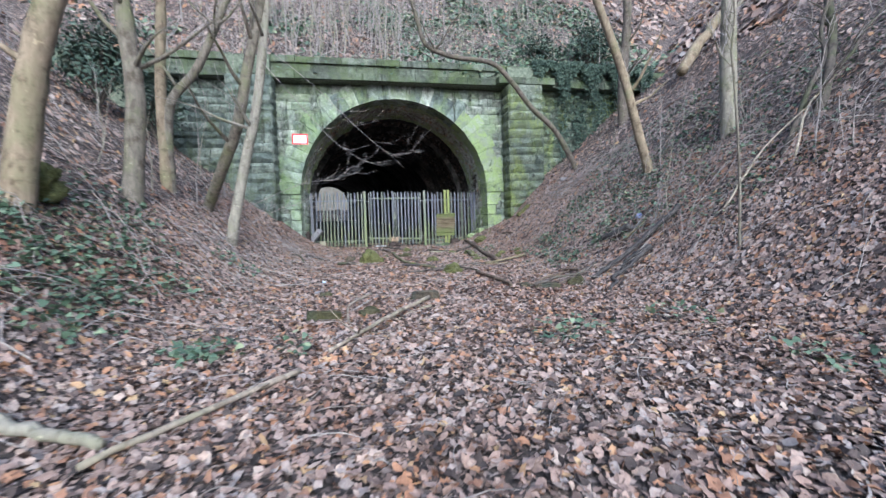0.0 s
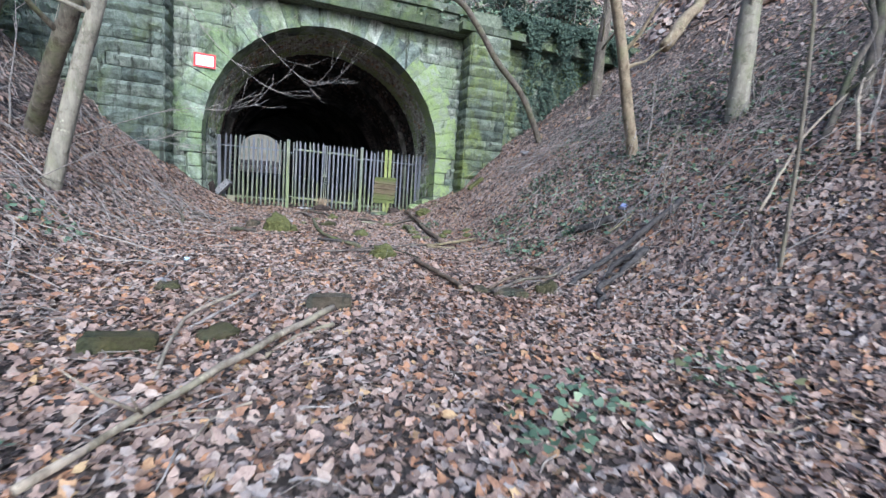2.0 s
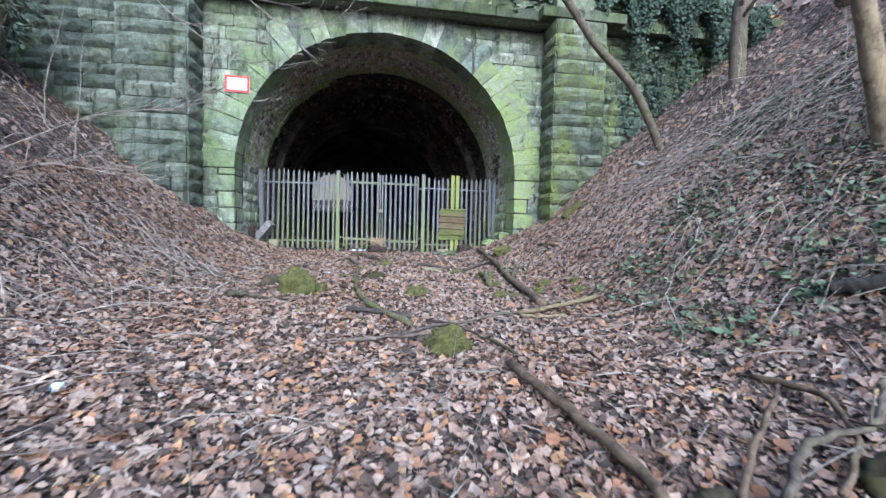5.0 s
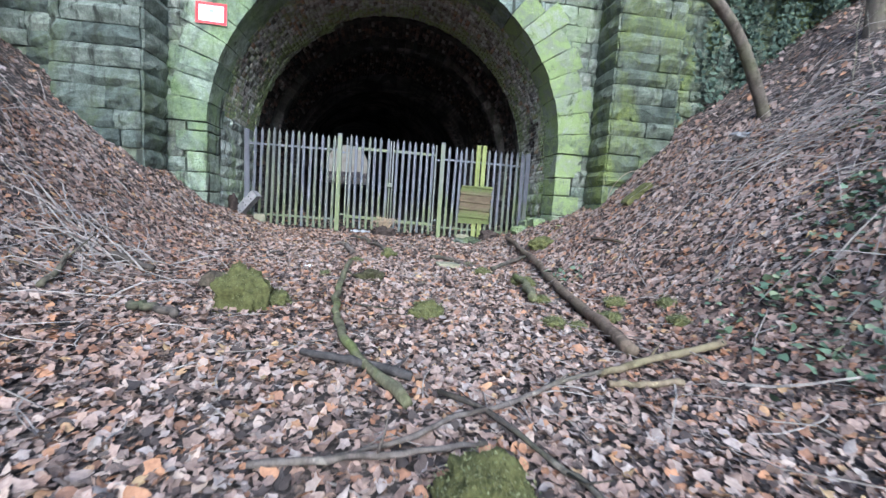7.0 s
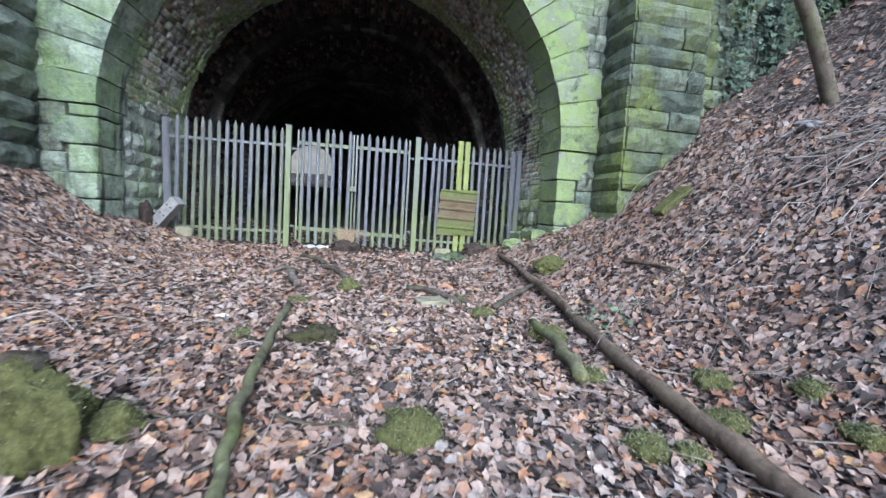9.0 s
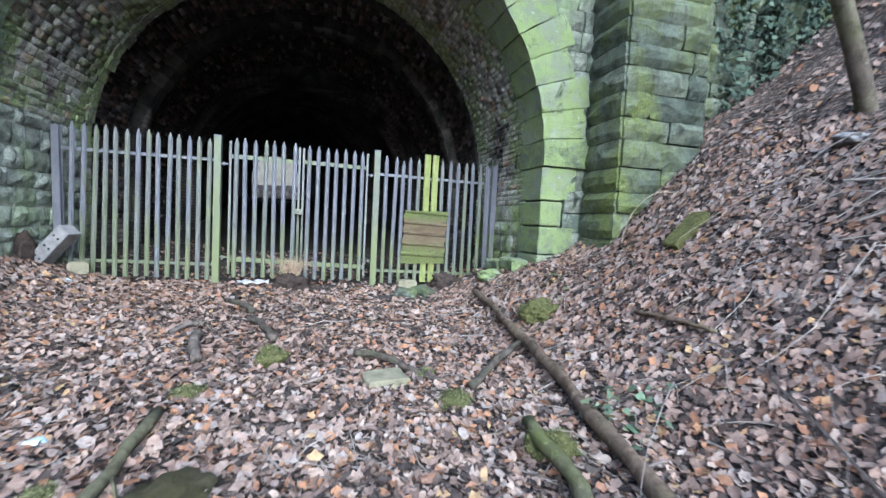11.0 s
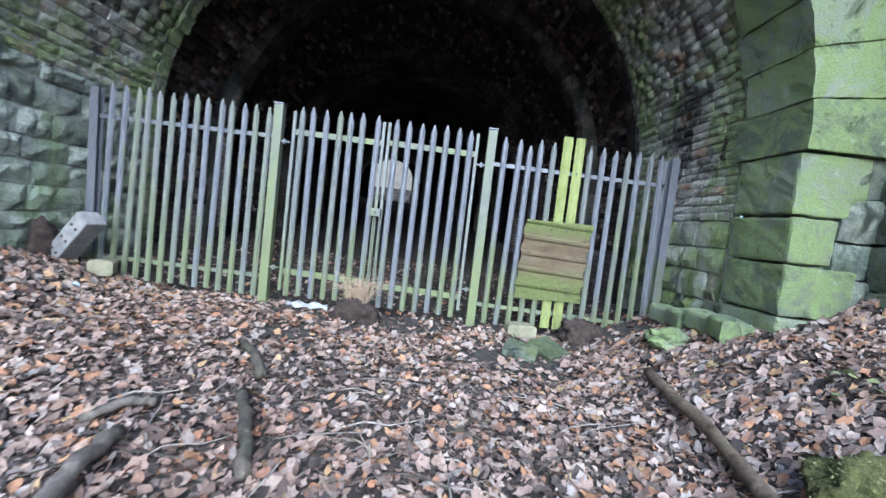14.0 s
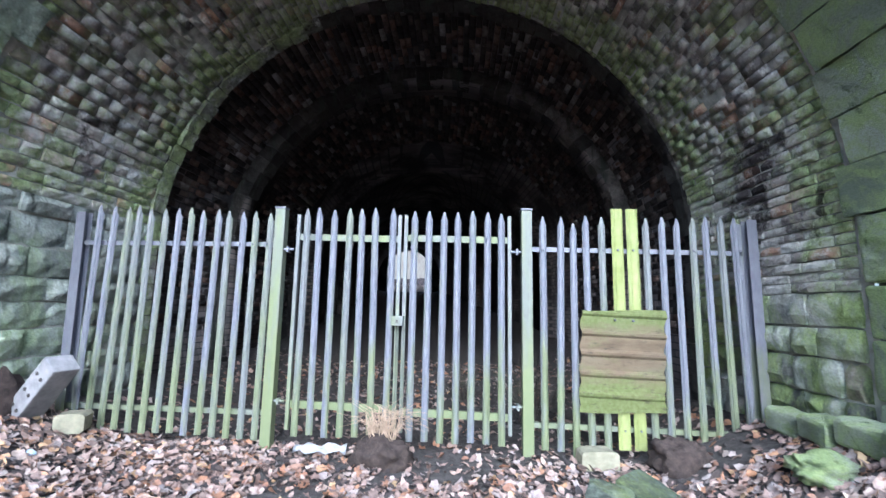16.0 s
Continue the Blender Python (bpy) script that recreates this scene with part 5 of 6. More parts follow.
def build_ivy():
    spots = [(-2.84, 6.2, 1.0, 520), (-2.2, 4.6, 0.6, 260), (-2.9, 7.4, 0.8, 240), (-0.91, 4.56, 0.4, 110), (-0.12, 4.6, 0.3, 40), (6.1, 10.3, 1.1, 110), (5.4, 10.7, 0.8, 70), (5.75, 11.3, 0.6, 50), (6.6, 10.5, 1.1, 90),
             (2.6, 4.35, 0.35, 55), (3.05, 4.6, 0.35, 40), (4.3, 4.65, 0.5, 60), (4.5, 2.95, 0.6, 90), (-3.6, 5.4, 1.0, 320), (-2.4, 5.4, 0.6, 320), (-1.9, 6.6, 0.5, 110), (-3.3, 8.3, 0.7, 150), (7.0, 6.6, 0.8, 160), (7.6, 7.4, 1.2, 200), (8.4, 5.8, 1.3, 200), (6.9, 9.0, 1.0, 160), (9.6, 11.2, 1.6, 260), (6.1, 9.0, 0.6, 180), (7.7, 9.2, 1.5, 360), (7.4, 10.8, 1.3, 260), (8.6, 9.6, 1.4, 420), (-1.75, 9.1, 0.5, 90), (4.7, 13.6, 0.35, 60),
             (9.5, 8.0, 1.5, 380), (8.5, 12.2, 1.2, 300), (6.8, 11.6, 0.6, 140), (10.8, 10.5, 1.8, 420), (11.2, 7.2, 1.8, 350), (5.2, 9.1, 0.5, 120), (6.4, 8.0, 0.7, 180), (5.45, 10.3, 0.45, 60), (5.15, 9.5, 0.35, 50), (5.6, 11.1, 0.35, 40), (6.15, 10.3, 0.5, 70), (5.86, 8.75, 0.22, 36), (7.3, 9.3, 0.7, 130), (6.7, 11.2, 0.5, 90)]
    for cx, cy, r, n in spots:
        c = ground_patch(n, cx, cy, r, 0.16)
        sz = rng.uniform(0.035, 0.085, len(c))
        ob = new("ground_ivy", leaf_cloud("ground_ivy", c, np.tile([0, 0, 1.0], (len(c), 1)), sz, M_IVY, 0.45))
        tagged(ob, "patch of green ivy growing through dead leaves", "ivy", "ground ivy", "stuff")
    n = 13000
    x, z = rng.uniform(8.15, 12.6, n), rng.uniform(2.6, 8.3, n)
    dens = (0.06 + 0.94 * np.clip((x - 8.75) / 0.8, 0, 1)) * (0.62 + 0.38 * np.sin(x * 7.0 + 0.5 * np.sin(z * 1.3)))
    k = (z > valley(x, np.full(n, 17.0)) - 0.1) & (rng.random(n) < dens)
    c = np.stack([x, FACE - 0.24 - rng.uniform(0, 0.22, n) * np.clip(x - 8.1, 0.2, 1), z], -1)[k]
    ob = new("wall_ivy", leaf_cloud("wall_ivy", c, np.tile([0, -1.0, 0.5], (len(c), 1)), rng.uniform(0.05, 0.11, len(c)), M_HOLLY, 0.6))
    tagged(ob, "dark green ivy hanging over the wing wall", "ivy", "", "stuff")
    n = 8000
    x, y = rng.uniform(7.7, 13.2, n), rng.uniform(16.28, 16.62, n)
    z = 8.15 - rng.beta(1.1, 2.0, n) * (0.5 + 1.2 * np.clip((x - 7.6) / 1.2, 0, 1)) * (0.6 + 0.4 * np.sin(x * 5.0))
    c = np.stack([x, y, z], -1)
    ob = new("parapet_ivy", leaf_cloud("parapet_ivy", c, np.tile([0, -1.0, 0.4], (n, 1)), rng.uniform(0.04, 0.095, n), M_HOLLY, 0.6))
    tagged(ob, "dark ivy curtain hanging over the parapet end", "ivy", "", "stuff")
    n = 5200
    x = rng.uniform(4.8, 13.5, n)
    x = np.where(rng.random(n) < 0.2, rng.uniform(-9, 5, n), x)
    y = rng.uniform(16.6, 18.4, n)
    h = PARAPET_Z + rng.gamma(1.5, 0.1, n) - 0.15 - rng.random(n) * 0.5 * (y < 16.8)
    c = np.stack([x, y, h], -1)
    ob = new("parapet_ivy", leaf_cloud("parapet_ivy", c, np.tile([0, -0.6, 1.0], (len(c), 1)), rng.uniform(0.07, 0.15, len(c)), M_IVY, 0.5))
    tagged(ob, "tangle of ivy spilling over the stone parapet", "ivy", "", "stuff")
    n = 16000
    x, y = rng.uniform(-9, 16, n), rng.uniform(18.2, 29, n)
    k = (np.sin(x * 1.1 + 0.5 * y) + np.sin(y * 1.5 - 0.3 * x) + 0.12 * (x - 4) + rng.normal(0, 0.5, n)) > 0.1
    c = np.stack([x, y, lumpy_z(x, y) + rng.uniform(0.05, 0.3, n)], -1)[k]
    ob = new("hillside_ivy", leaf_cloud("hillside_ivy", c, np.tile([0, -0.6, 1.0], (len(c), 1)), rng.uniform(0.12, 0.24, len(c)), M_IVY, 0.5))
    tagged(ob, "green undergrowth on the hillside above the portal", "undergrowth", "", "stuff")


build_ivy()


def bush(x, y, z, rx, ry, rz, n, label, seed):
    """An evergreen shrub: stems and many leaves with gaps between clumps."""
    th = thing("evergreen_bush", label, "bush", Matrix.Translation((x, y, z)), "evergreen bushes")
    rr = random.Random(seed)
    bm = bmesh.new()
    tips = []
    for k in range(26):
        a, e = rr.uniform(0, 6.28), rr.uniform(0.1, 1.4)
        d = Vector((math.cos(a) * math.cos(e) * rx, math.sin(a) * math.cos(e) * ry, math.sin(e) * rz * 1.6)) * rr.uniform(0.6, 1.0)
        tube(bm, [Vector((0, 0, -0.6)), d * 0.5 + Vector((0, 0, -0.1)), d], [0.035, 0.02, 0.006], 5)
        tips += [d, d * 0.75, d * 0.55]
    part("branchwork", bm, M_DEADWOOD, th)["kind"] = "stuff"
    t = np.array([list(q) for q in tips])
    c = t[rng.integers(0, len(t), n)] + rng.normal(0, 0.22, (n, 3)) * np.array([rx, ry, rz])
    nr = c / (np.linalg.norm(c, axis=1, keepdims=True) + 0.01) + np.array([0, 0, 0.5])
    ob = part("crown", leaf_cloud("crown", c, nr, rng.uniform(0.08, 0.16, n), M_HOLLY, 0.5, "long"), M_HOLLY, th)
    ob["kind"] = "stuff"


bush(-6.6, 14.3, 6.0, 1.7, 1.3, 1.3, 3800, "dark evergreen shrub high on the leafy bank", 1)
bush(-5.6, 15.6, 5.0, 1.1, 1.0, 1.2, 2000, "dark evergreen shrub beside the wing wall", 2)
bush(11.8, 19.0, 9.3, 1.8, 1.2, 1.2, 3200, "dark evergreen shrub above the ivy-covered wall", 3)
bush(9.2, 19.6, 9.4, 1.3, 1.0, 0.9, 1800, "dark evergreen shrub above the ivy-covered wall", 4)


def build_brush():
    """Brambles and dead stems lying over the banks."""
    rr = random.Random(17)

    def stems(name, n, x0, x1, y0, y1, l0, l1, r, label, rise=0.5, test=None):
        bm = bmesh.new()
        for _ in range(n):
            x, y = rr.uniform(x0, x1), rr.uniform(y0, y1)
            if test and not test(x, y):
                continue
            p = Vector((x, y, float(lumpy_z(x, y))))
            a, ln = rr.uniform(0, 6.28), rr.uniform(l0, l1)
            d = Vector((math.cos(a), math.sin(a), 0))
            q = [p]
            for k in range(1, 4):
                w = p + d * (ln * k / 3) + Vector((rr.uniform(-0.1, 0.1), rr.uniform(-0.1, 0.1), 0)) * ln
                w.y = max(w.y, 18.2) if y > 17.5 else min(w.y, 16.9)
                g = float(lumpy_z(w.x, w.y))
                w.z = g + 0.03 + rise * ln * math.sin(math.pi * min(k / 3, 0.9)) * rr.uniform(0.1, 0.8)
                q.append(w)
            rad = r * rr.uniform(0.6, 1.6)
            tube(bm, smooth_line(q, 2), [rad, rad, rad * 0.9, rad * 0.8, rad * 0.7, rad * 0.5, rad * 0.3], 3)
        ob = part(name, bm, M_TWIG)
        tagged(ob, label, "brambles", "", "stuff")

    stems("bramble", 620, 5.0, 11.5, 3.0, 14.5, 0.5, 1.7, 0.0042, "tangle of thin grey bramble stems on the bank", 0.45, lambda x, y: x > 6.9 + 0.5 * math.sin(y * 1.3) or rr.random() < 0.16)
    stems("bramble", 150, 4.8, 9.0, 5.5, 12.5, 0.5, 1.7, 0.006, "bare woody stems arching over the bank", 0.35, lambda x, y: x > 6.3 or rr.random() < 0.35)
    stems("bramble", 70, 5.6, 9.0, 5.0, 10.5, 0.5, 1.0, 0.0045, "upright thin mauve-grey stems on the bank", 1.9)
    bm = bmesh.new()
    for _ in range(75):
        x = rr.uniform(7.2, 9.8)
        y = 13.2 - 0.75 * (x - 7.4) + rr.gauss(0, 0.55)
        a, ln = math.radians(rr.gauss(-38, 24)), rr.uniform(0.4, 1.0) ** 1.5 * 2.2
        q = []
        for k in range(4):
            u, w = x + math.cos(a) * ln * (k / 3 - 0.5), min(y + math.sin(a) * ln * (k / 3 - 0.5), 16.0)
            q.append((u + rr.uniform(-0.1, 0.1), w + rr.uniform(-0.08, 0.08), float(lumpy_z(u, w)) + rr.uniform(0.04, 0.32)))
        rad = rr.uniform(0.003, 0.01)
        tube(bm, smooth_line(q, 2), [rad * (1 - 0.1 * k) for k in range(7)], 4)
    tagged(part("brushwood", bm, M_TWIG), "heap of cut grey brushwood lying down the bank", "brushwood", "", "stuff")
    stems("twig_pile", 34, -1.75, -0.55, 12.9, 13.9, 0.4, 1.1, 0.0075, "heap of thin pale dead twigs on the leaves", 0.35)
    stems("bramble", 500, -6.5, -1.2, 3.0, 16.0, 0.4, 1.4, 0.005, "thin grey bramble stems on the leafy bank", 0.4)
    stems("twig_litter", 70, -2.6, -0.2, 7.5, 13.0, 0.5, 1.5, 0.007, "pale dead twigs strewn down the leafy bank", 0.18)
    stems("twig_litter", 60, 4.4, 7.0, 5.5, 11.0, 0.4, 1.5, 0.008, "pale dead sticks strewn on the bank foot", 0.15)
    stems("twig_litter", 900, -1.8, 6.5, 1.2, 16.9, 0.12, 0.7, 0.0045, "thin fallen twigs scattered on the leaves", 0.08)
    stems("bramble", 900, -8.0, 16.0, 18.2, 28.0, 0.8, 2.4, 0.011, "dead stems tangled on the hillside above the portal", 0.6)


build_brush()


def build_undergrowth():
    """Grey-green low growth on the slope above the portal."""
    n = 9000
    x, y = rng.uniform(-2.5, 11, n), 18.3 + rng.beta(1.0, 1.8, n) * 9
    k = np.sin(x * 0.9 + 0.4) * np.sin(y * 0.8) + rng.normal(0, 0.35, n) + np.clip((x - 2) * 0.3, -0.8, 0.6) > 0.15
    x, y = x[k], y[k]
    c = np.stack([x, y, lumpy_z(x, y) + rng.uniform(0.03, 0.28, len(x))], -1)
    tagged(new("undergrowth", leaf_cloud("undergrowth", c, np.tile([0, -0.4, 0.7], (len(c), 1)), rng.uniform(0.08, 0.2, len(c)), M_UNDER, 0.7, "grass")), "low grey-green undergrowth above the tunnel portal", "undergrowth", "", "stuff")


build_undergrowth()


def build_saplings():
    """Thin bare stems crowding the slope above the portal and the banks."""
    rr = random.Random(23)
    models = []
    for k in range(4):
        th = thing("sapling", "thin bare sapling on the slope above the portal", "sapling", None, "thin saplings")
        mat = M_BARK_PALE if k % 2 else M_TWIG
        h = 3.4 + 0.5 * k
        line = [Vector((0, 0, -0.4))]
        for j in range(6):
            line.append(line[-1] + Vector((rr.uniform(-0.1, 0.1), rr.uniform(-0.1, 0.1), h / 6)))
        part("stem", tube(bmesh.new(), line, [0.032 * (1 - 0.13 * j) for j in range(7)], 6, 0.15, k), mat, th)
        for j in range(6):
            b = line[rr.randint(2, 6)]
            d = Vector((rr.uniform(-0.5, 0.5), rr.uniform(-0.5, 0.5), rr.uniform(0.4, 1.0)))
            part("shoot", tube(bmesh.new(), [b, b + d * 0.4, b + d * 0.9 + Vector((rr.uniform(-0.1, 0.1), 0, 0.1))], [0.012, 0.008, 0.004], 4), mat, th)
        models.append(th)
    spots = [(rr.uniform(-3.6, 3.0), rr.uniform(18.3, 22.5)) for _ in range(85)] + [(rr.uniform(3.0, 12.0), rr.uniform(18.4, 25)) for _ in range(34)] + [(rr.uniform(-9, -3.5), rr.uniform(18.4, 23)) for _ in range(12)]
    spots += [(rr.uniform(6.6, 11.0), rr.uniform(4.5, 14.0)) for _ in range(14)] + [(rr.uniform(-6.5, -3.2), rr.uniform(8, 16.3)) for _ in range(8)]
    for i, (x, y) in enumerate(spots):
        s = rr.uniform(0.6, 1.15) if y > 18 else rr.uniform(0.3, 0.6)
        m = pose(x, y, float(lumpy_z(x, y)), rr.uniform(-7, 7), rr.uniform(-9, 9), rr.uniform(0, 360))
        ob = models[i] if i < 4 else copy_thing(models[i % 4], m)
        ob.matrix_basis = m @ Matrix.Diagonal((s, s, s, 1))
        if y < 18:
            tagged(ob, "thin bare grey sapling on the leafy bank")


build_saplings()


def spray(parent_label, start, line, seed, n=26, reach=0.55):
    """A drooping bare branch with many side twigs."""
    rr = random.Random(seed)
    base = Vector(start)
    th = thing("drooping_branch", parent_label, "branch", Matrix.Translation(base), "drooping branches")
    pts = smooth_line([Vector(p) - base for p in line], 5)
    m = len(pts)
    part("stem", tube(bmesh.new(), pts, [0.0075 * (1 - 0.8 * k / (m - 1)) for k in range(m)], 6, 0.15, seed), M_TWIG, th, "", True)
    bm = bmesh.new()
    for k in range(n):
        i = rr.randint(m // 3, m - 2)
        d = (pts[i + 1] - pts[i]).normalized()
        s = (d + Vector((rr.uniform(-0.5, 0.9), rr.uniform(-0.6, 0.6), rr.uniform(-0.6, 0.75)))).normalized()
        q = [pts[i]]
        for j in range(4):
            s = (s + Vector((rr.uniform(-0.2, 0.3), rr.uniform(-0.3, 0.3), rr.uniform(-0.15, 0.3)))).normalized()
            q.append(q[-1] + s * reach * rr.uniform(0.15, 0.4))
            if j in (1, 2, 3):
                e = q[-1] + (s + Vector((rr.uniform(-0.7, 0.7), rr.uniform(-0.7, 0.7), rr.uniform(-0.3, 0.9)))) * rr.uniform(0.06, 0.2)
                tube(bm, [q[-1], e], [0.003, 0.0015], 3)
        tube(bm, q, [0.003, 0.0025, 0.002, 0.0015, 0.001], 4)
    ob = part("twig_spray", bm, M_TWIG, th)
    ob["kind"] = "stuff"


spray("bare drooping branch with fine twigs before the arch", (-1.4, 10.1, 5.6), [(-1.4, 10.1, 5.6), (-0.3, 9.7, 4.6), (0.6, 9.3, 3.6), (1.3, 8.9, 2.95), (1.85, 8.62, 3.0)], 3, 12, 0.5)
spray("bare drooping branch with fine twigs before the arch", (-1.35, 10.2, 5.2), [(-1.35, 10.2, 5.2), (-0.4, 9.9, 4.0), (0.2, 9.6, 3.3), (0.9, 9.4, 2.85), (1.5, 9.2, 2.85)], 4, 7, 0.4)
spray("low bare branch with pale twigs beside the portal", (-1.9, 10.3, 2.0), [(-1.9, 10.3, 2.0), (-1.2, 10.2, 2.3), (-0.57, 10.1, 2.53), (0.1, 10.0, 2.6), (0.6, 10.0, 2.75)], 5, 16, 0.4)
spray("low bare branch with pale twigs on the bank", (-2.3, 10.0, 1.3), [(-2.3, 10.0, 1.3), (-1.6, 9.9, 1.7), (-0.9, 9.8, 2.0), (-0.3, 9.8, 1.95)], 6, 16, 0.4)
tree("tree", "dark slanting dead tree on the steep bank", [(8.9, 6.6, 3.1), (9.3, 6.7, 3.9), (9.7, 6.9, 4.9)], 0.1, 0.05, 4, M_DEADWOOD, 3, 21, "cutting trees")
tree("tree", "dark slanting dead stem on the steep bank", [(7.9, 6.4, 2.4), (8.3, 6.5, 3.0), (8.9, 6.7, 3.8)], 0.06, 0.03, 4, M_DEADWOOD, 2, 22, "cutting trees")
stick("branch", [(7.2, 5.6, 0.5), (8.2, 6.2, 0.5), (9.6, 6.8, 0.3)], 0.022, 0.012, M_PALEWOOD, "long pale bare branch lying across the bank", "branch", 6, 41, 5)
stick("branch", [(6.2, 5.9, 0.5), (7.4, 6.3, 0.5), (8.8, 6.6, 0.3)], 0.018, 0.012, M_PALEWOOD, "long pale bare branch lying across the bank", "branch", 6, 42, 4)
rock("tree_stump", -3.55, 6.75, 0.55, 0.5, 0.6, M_MOSS, "low mossy stump at the foot of leaning tree", "stump", 33)


def dead_shrub(x, y, z, h, label, seed):
    """A low bush of brown twigs."""
    rr = random.Random(seed)
    bm = bmesh.new()
    for _ in range(60):
        a, e = rr.uniform(0, 6.28), rr.uniform(0.6, 1.5)
        d = Vector((math.cos(a) * math.cos(e), math.sin(a) * math.cos(e), math.sin(e))) * h * rr.uniform(0.5, 1.0)
        q = d + Vector((rr.uniform(-0.15, 0.15), rr.uniform(-0.15, 0.15), 0.05)) * h
        tube(bm, [Vector((0, 0, -0.05)), d * 0.55, q], [0.006, 0.004, 0.0015], 3)
        for _ in range(3):
            s = d * rr.uniform(0.4, 0.95)
            tube(bm, [s, s + Vector((rr.uniform(-1, 1), rr.uniform(-1, 1), rr.uniform(0, 1))) * h * 0.2], [0.003, 0.001], 3)
    ob = part("dead_shrub", bm, M_DEADWOOD)
    ob.matrix_basis = pose(x, y, z)
    return tagged(ob, label, "shrub", "", "stuff")


dead_shrub(3.75, 20.1, 0.8, 0.95, "leafless brown shrub growing behind the gate", 1)
dead_shrub(2.9, 21.3, 0.82, 0.6, "leafless brown shrub on the tunnel floor", 2)
rock("plastic_scrap", -0.14, 8.83, 0.09, 0.07, 0.06, M_BLUE, "pale cyan scrap of plastic in leaves", "litter", 53)
rock("plastic_scrap", -0.85, 18.3, 0.1, 0.07, 0.05, M_BLUE, "small pale blue scrap of plastic in leaves", "litter", 51)
rock("plastic_bag", 6.56, 8.43, 0.17, 0.14, 0.12, M_BLUEBAG, "crumpled blue-purple plastic bag on the bank", "litter", 52)
for lx, ly, ln in ((5.57, 16.3, 12), (5.3, 17.0, 4), (5.35, 15.8, 6)):
    cc = ground_patch(ln, lx, ly, 0.22, 0.08)
    tagged(new("green_leaf_patch", leaf_cloud("green_leaf_patch", cc, np.tile([0, 0, 1.0], (len(cc), 1)), rng.uniform(0.05, 0.09, len(cc)), M_LIMELEAF, 0.35)), "few fresh lime-green leaves lying on dead leaves", "leaves", "", "stuff")
for mx, my, ms, sd in ((4.77, 12.33, 0.24, 61), (4.0, 12.62, 0.2, 62), (4.48, 11.92, 0.24, 63), (3.83, 11.77, 0.22, 64), (4.04, 11.68, 0.16, 65), (5.14, 11.95, 0.2, 66), (4.99, 11.54, 0.2, 67), (1.72, 14.56, 0.2, 68), (3.54, 14.75, 0.16, 69), (1.4, 13.5, 0.14, 70)):
    rock("moss_clump", mx, my, ms, ms * 0.9, ms * 0.6, M_MOSS, "small clump of yellow-green moss among leaves", "moss", sd, 0, 0.4, None, "moss clumps")
stick("branch", [(3.68, 10.45, 0.05), (3.98, 10.5, 0.04), (4.3, 10.55, 0.04)], 0.024, 0.026, M_YELLOWWOOD, "yellowish broken branch piece on the leaves", "branch", 8, 71)
for k in range(26):
    sx, sy = R.uniform(-0.8, 4.2), R.uniform(3.0, 16.5)
    sa, sl = R.uniform(0, 6.28), R.uniform(0.25, 0.7)
    stick("twig", [(sx, sy, 0.02), (sx + 0.5 * sl * math.cos(sa), sy + 0.5 * sl * math.sin(sa), 0.04), (sx + sl * math.cos(sa + 0.3), sy + sl * math.sin(sa + 0.3), 0.02)], R.uniform(0.006, 0.012), 0.004, R.choice((M_TWIG, M_PALEWOOD, M_DEADWOOD)), "thin fallen twig lying on the dead leaves", "twig", 5, 80 + k, 2, True, "fallen twigs")


# ---- masonry, piece by piece ----
POOL = {}


def block_pool(material, key, count=6, rough=0.06, round_=0.06):
    """Unit blocks with a rough, bulging face towards -y."""
    if (material.name, key) in POOL:
        return POOL[material.name, key]
    out = []
    for s in range(count):
        rr = random.Random(s * 7 + 3)
        bm = bmesh.new()
        nx, nz = 4, 3
        g = []
        for j in range(nz + 1):
            row = []
            for i in range(nx + 1):
                u, w = i / nx - 0.5, j / nz - 0.5
                edge = i in (0, nx) or j in (0, nz)
                corner = i in (0, nx) and j in (0, nz)
                k = 0.965 if corner else 1.0
                yy = (rr.uniform(0.1, 0.36) if j == 0 else rr.uniform(0.03, 0.14)) if edge else rr.uniform(-0.38, 0.06)
                if edge:
                    u += rr.uniform(-0.012, 0.012)
                    w += rr.uniform(-0.035, 0.02)
                row.append(bm.verts.new((u * k, yy, w * k)))
            g.append(row)
        back = [[bm.verts.new((v.co.x, 1.0, v.co.z)) if (j in (0, nz) or i in (0, nx)) else None for i, v in enumerate(row)] for j, row in enumerate(g)]
        for j in range(nz):
            for i in range(nx):
                bm.faces.new((g[j][i], g[j][i + 1], g[j + 1][i + 1], g[j + 1][i]))
        for i in range(nx):
            bm.faces.new((g[0][i + 1], g[0][i], back[0][i], back[0][i + 1]))
            bm.faces.new((g[nz][i], g[nz][i + 1], back[nz][i + 1], back[nz][i]))
        for j in range(nz):
            bm.faces.new((g[j][0], g[j + 1][0], back[j + 1][0], back[j][0]))
            bm.faces.new((g[j + 1][nx], g[j][nx], back[j][nx], back[j + 1][nx]))
        me = bpy.data.meshes.new(key)
        bm.normal_update()
        bm.to_mesh(me)
        bm.free()
        me.materials.append(material)
        out.append(me)
    POOL[material.name, key] = out
    return out


def piece(name, me, parent, m, scale):
    ob = new(name, me)
    ob.parent = parent
    ob.matrix_basis = m @ Matrix.Diagonal((*scale, 1))
    return ob


def courses(z0, z1, lo, hi, rr):
    z = z0
    while z < z1 - 0.02:
        h = min(rr.uniform(lo, hi), z1 - z)
        if z1 - z - h < lo * 0.5:
            h = z1 - z
        yield z, z + h
        z += h


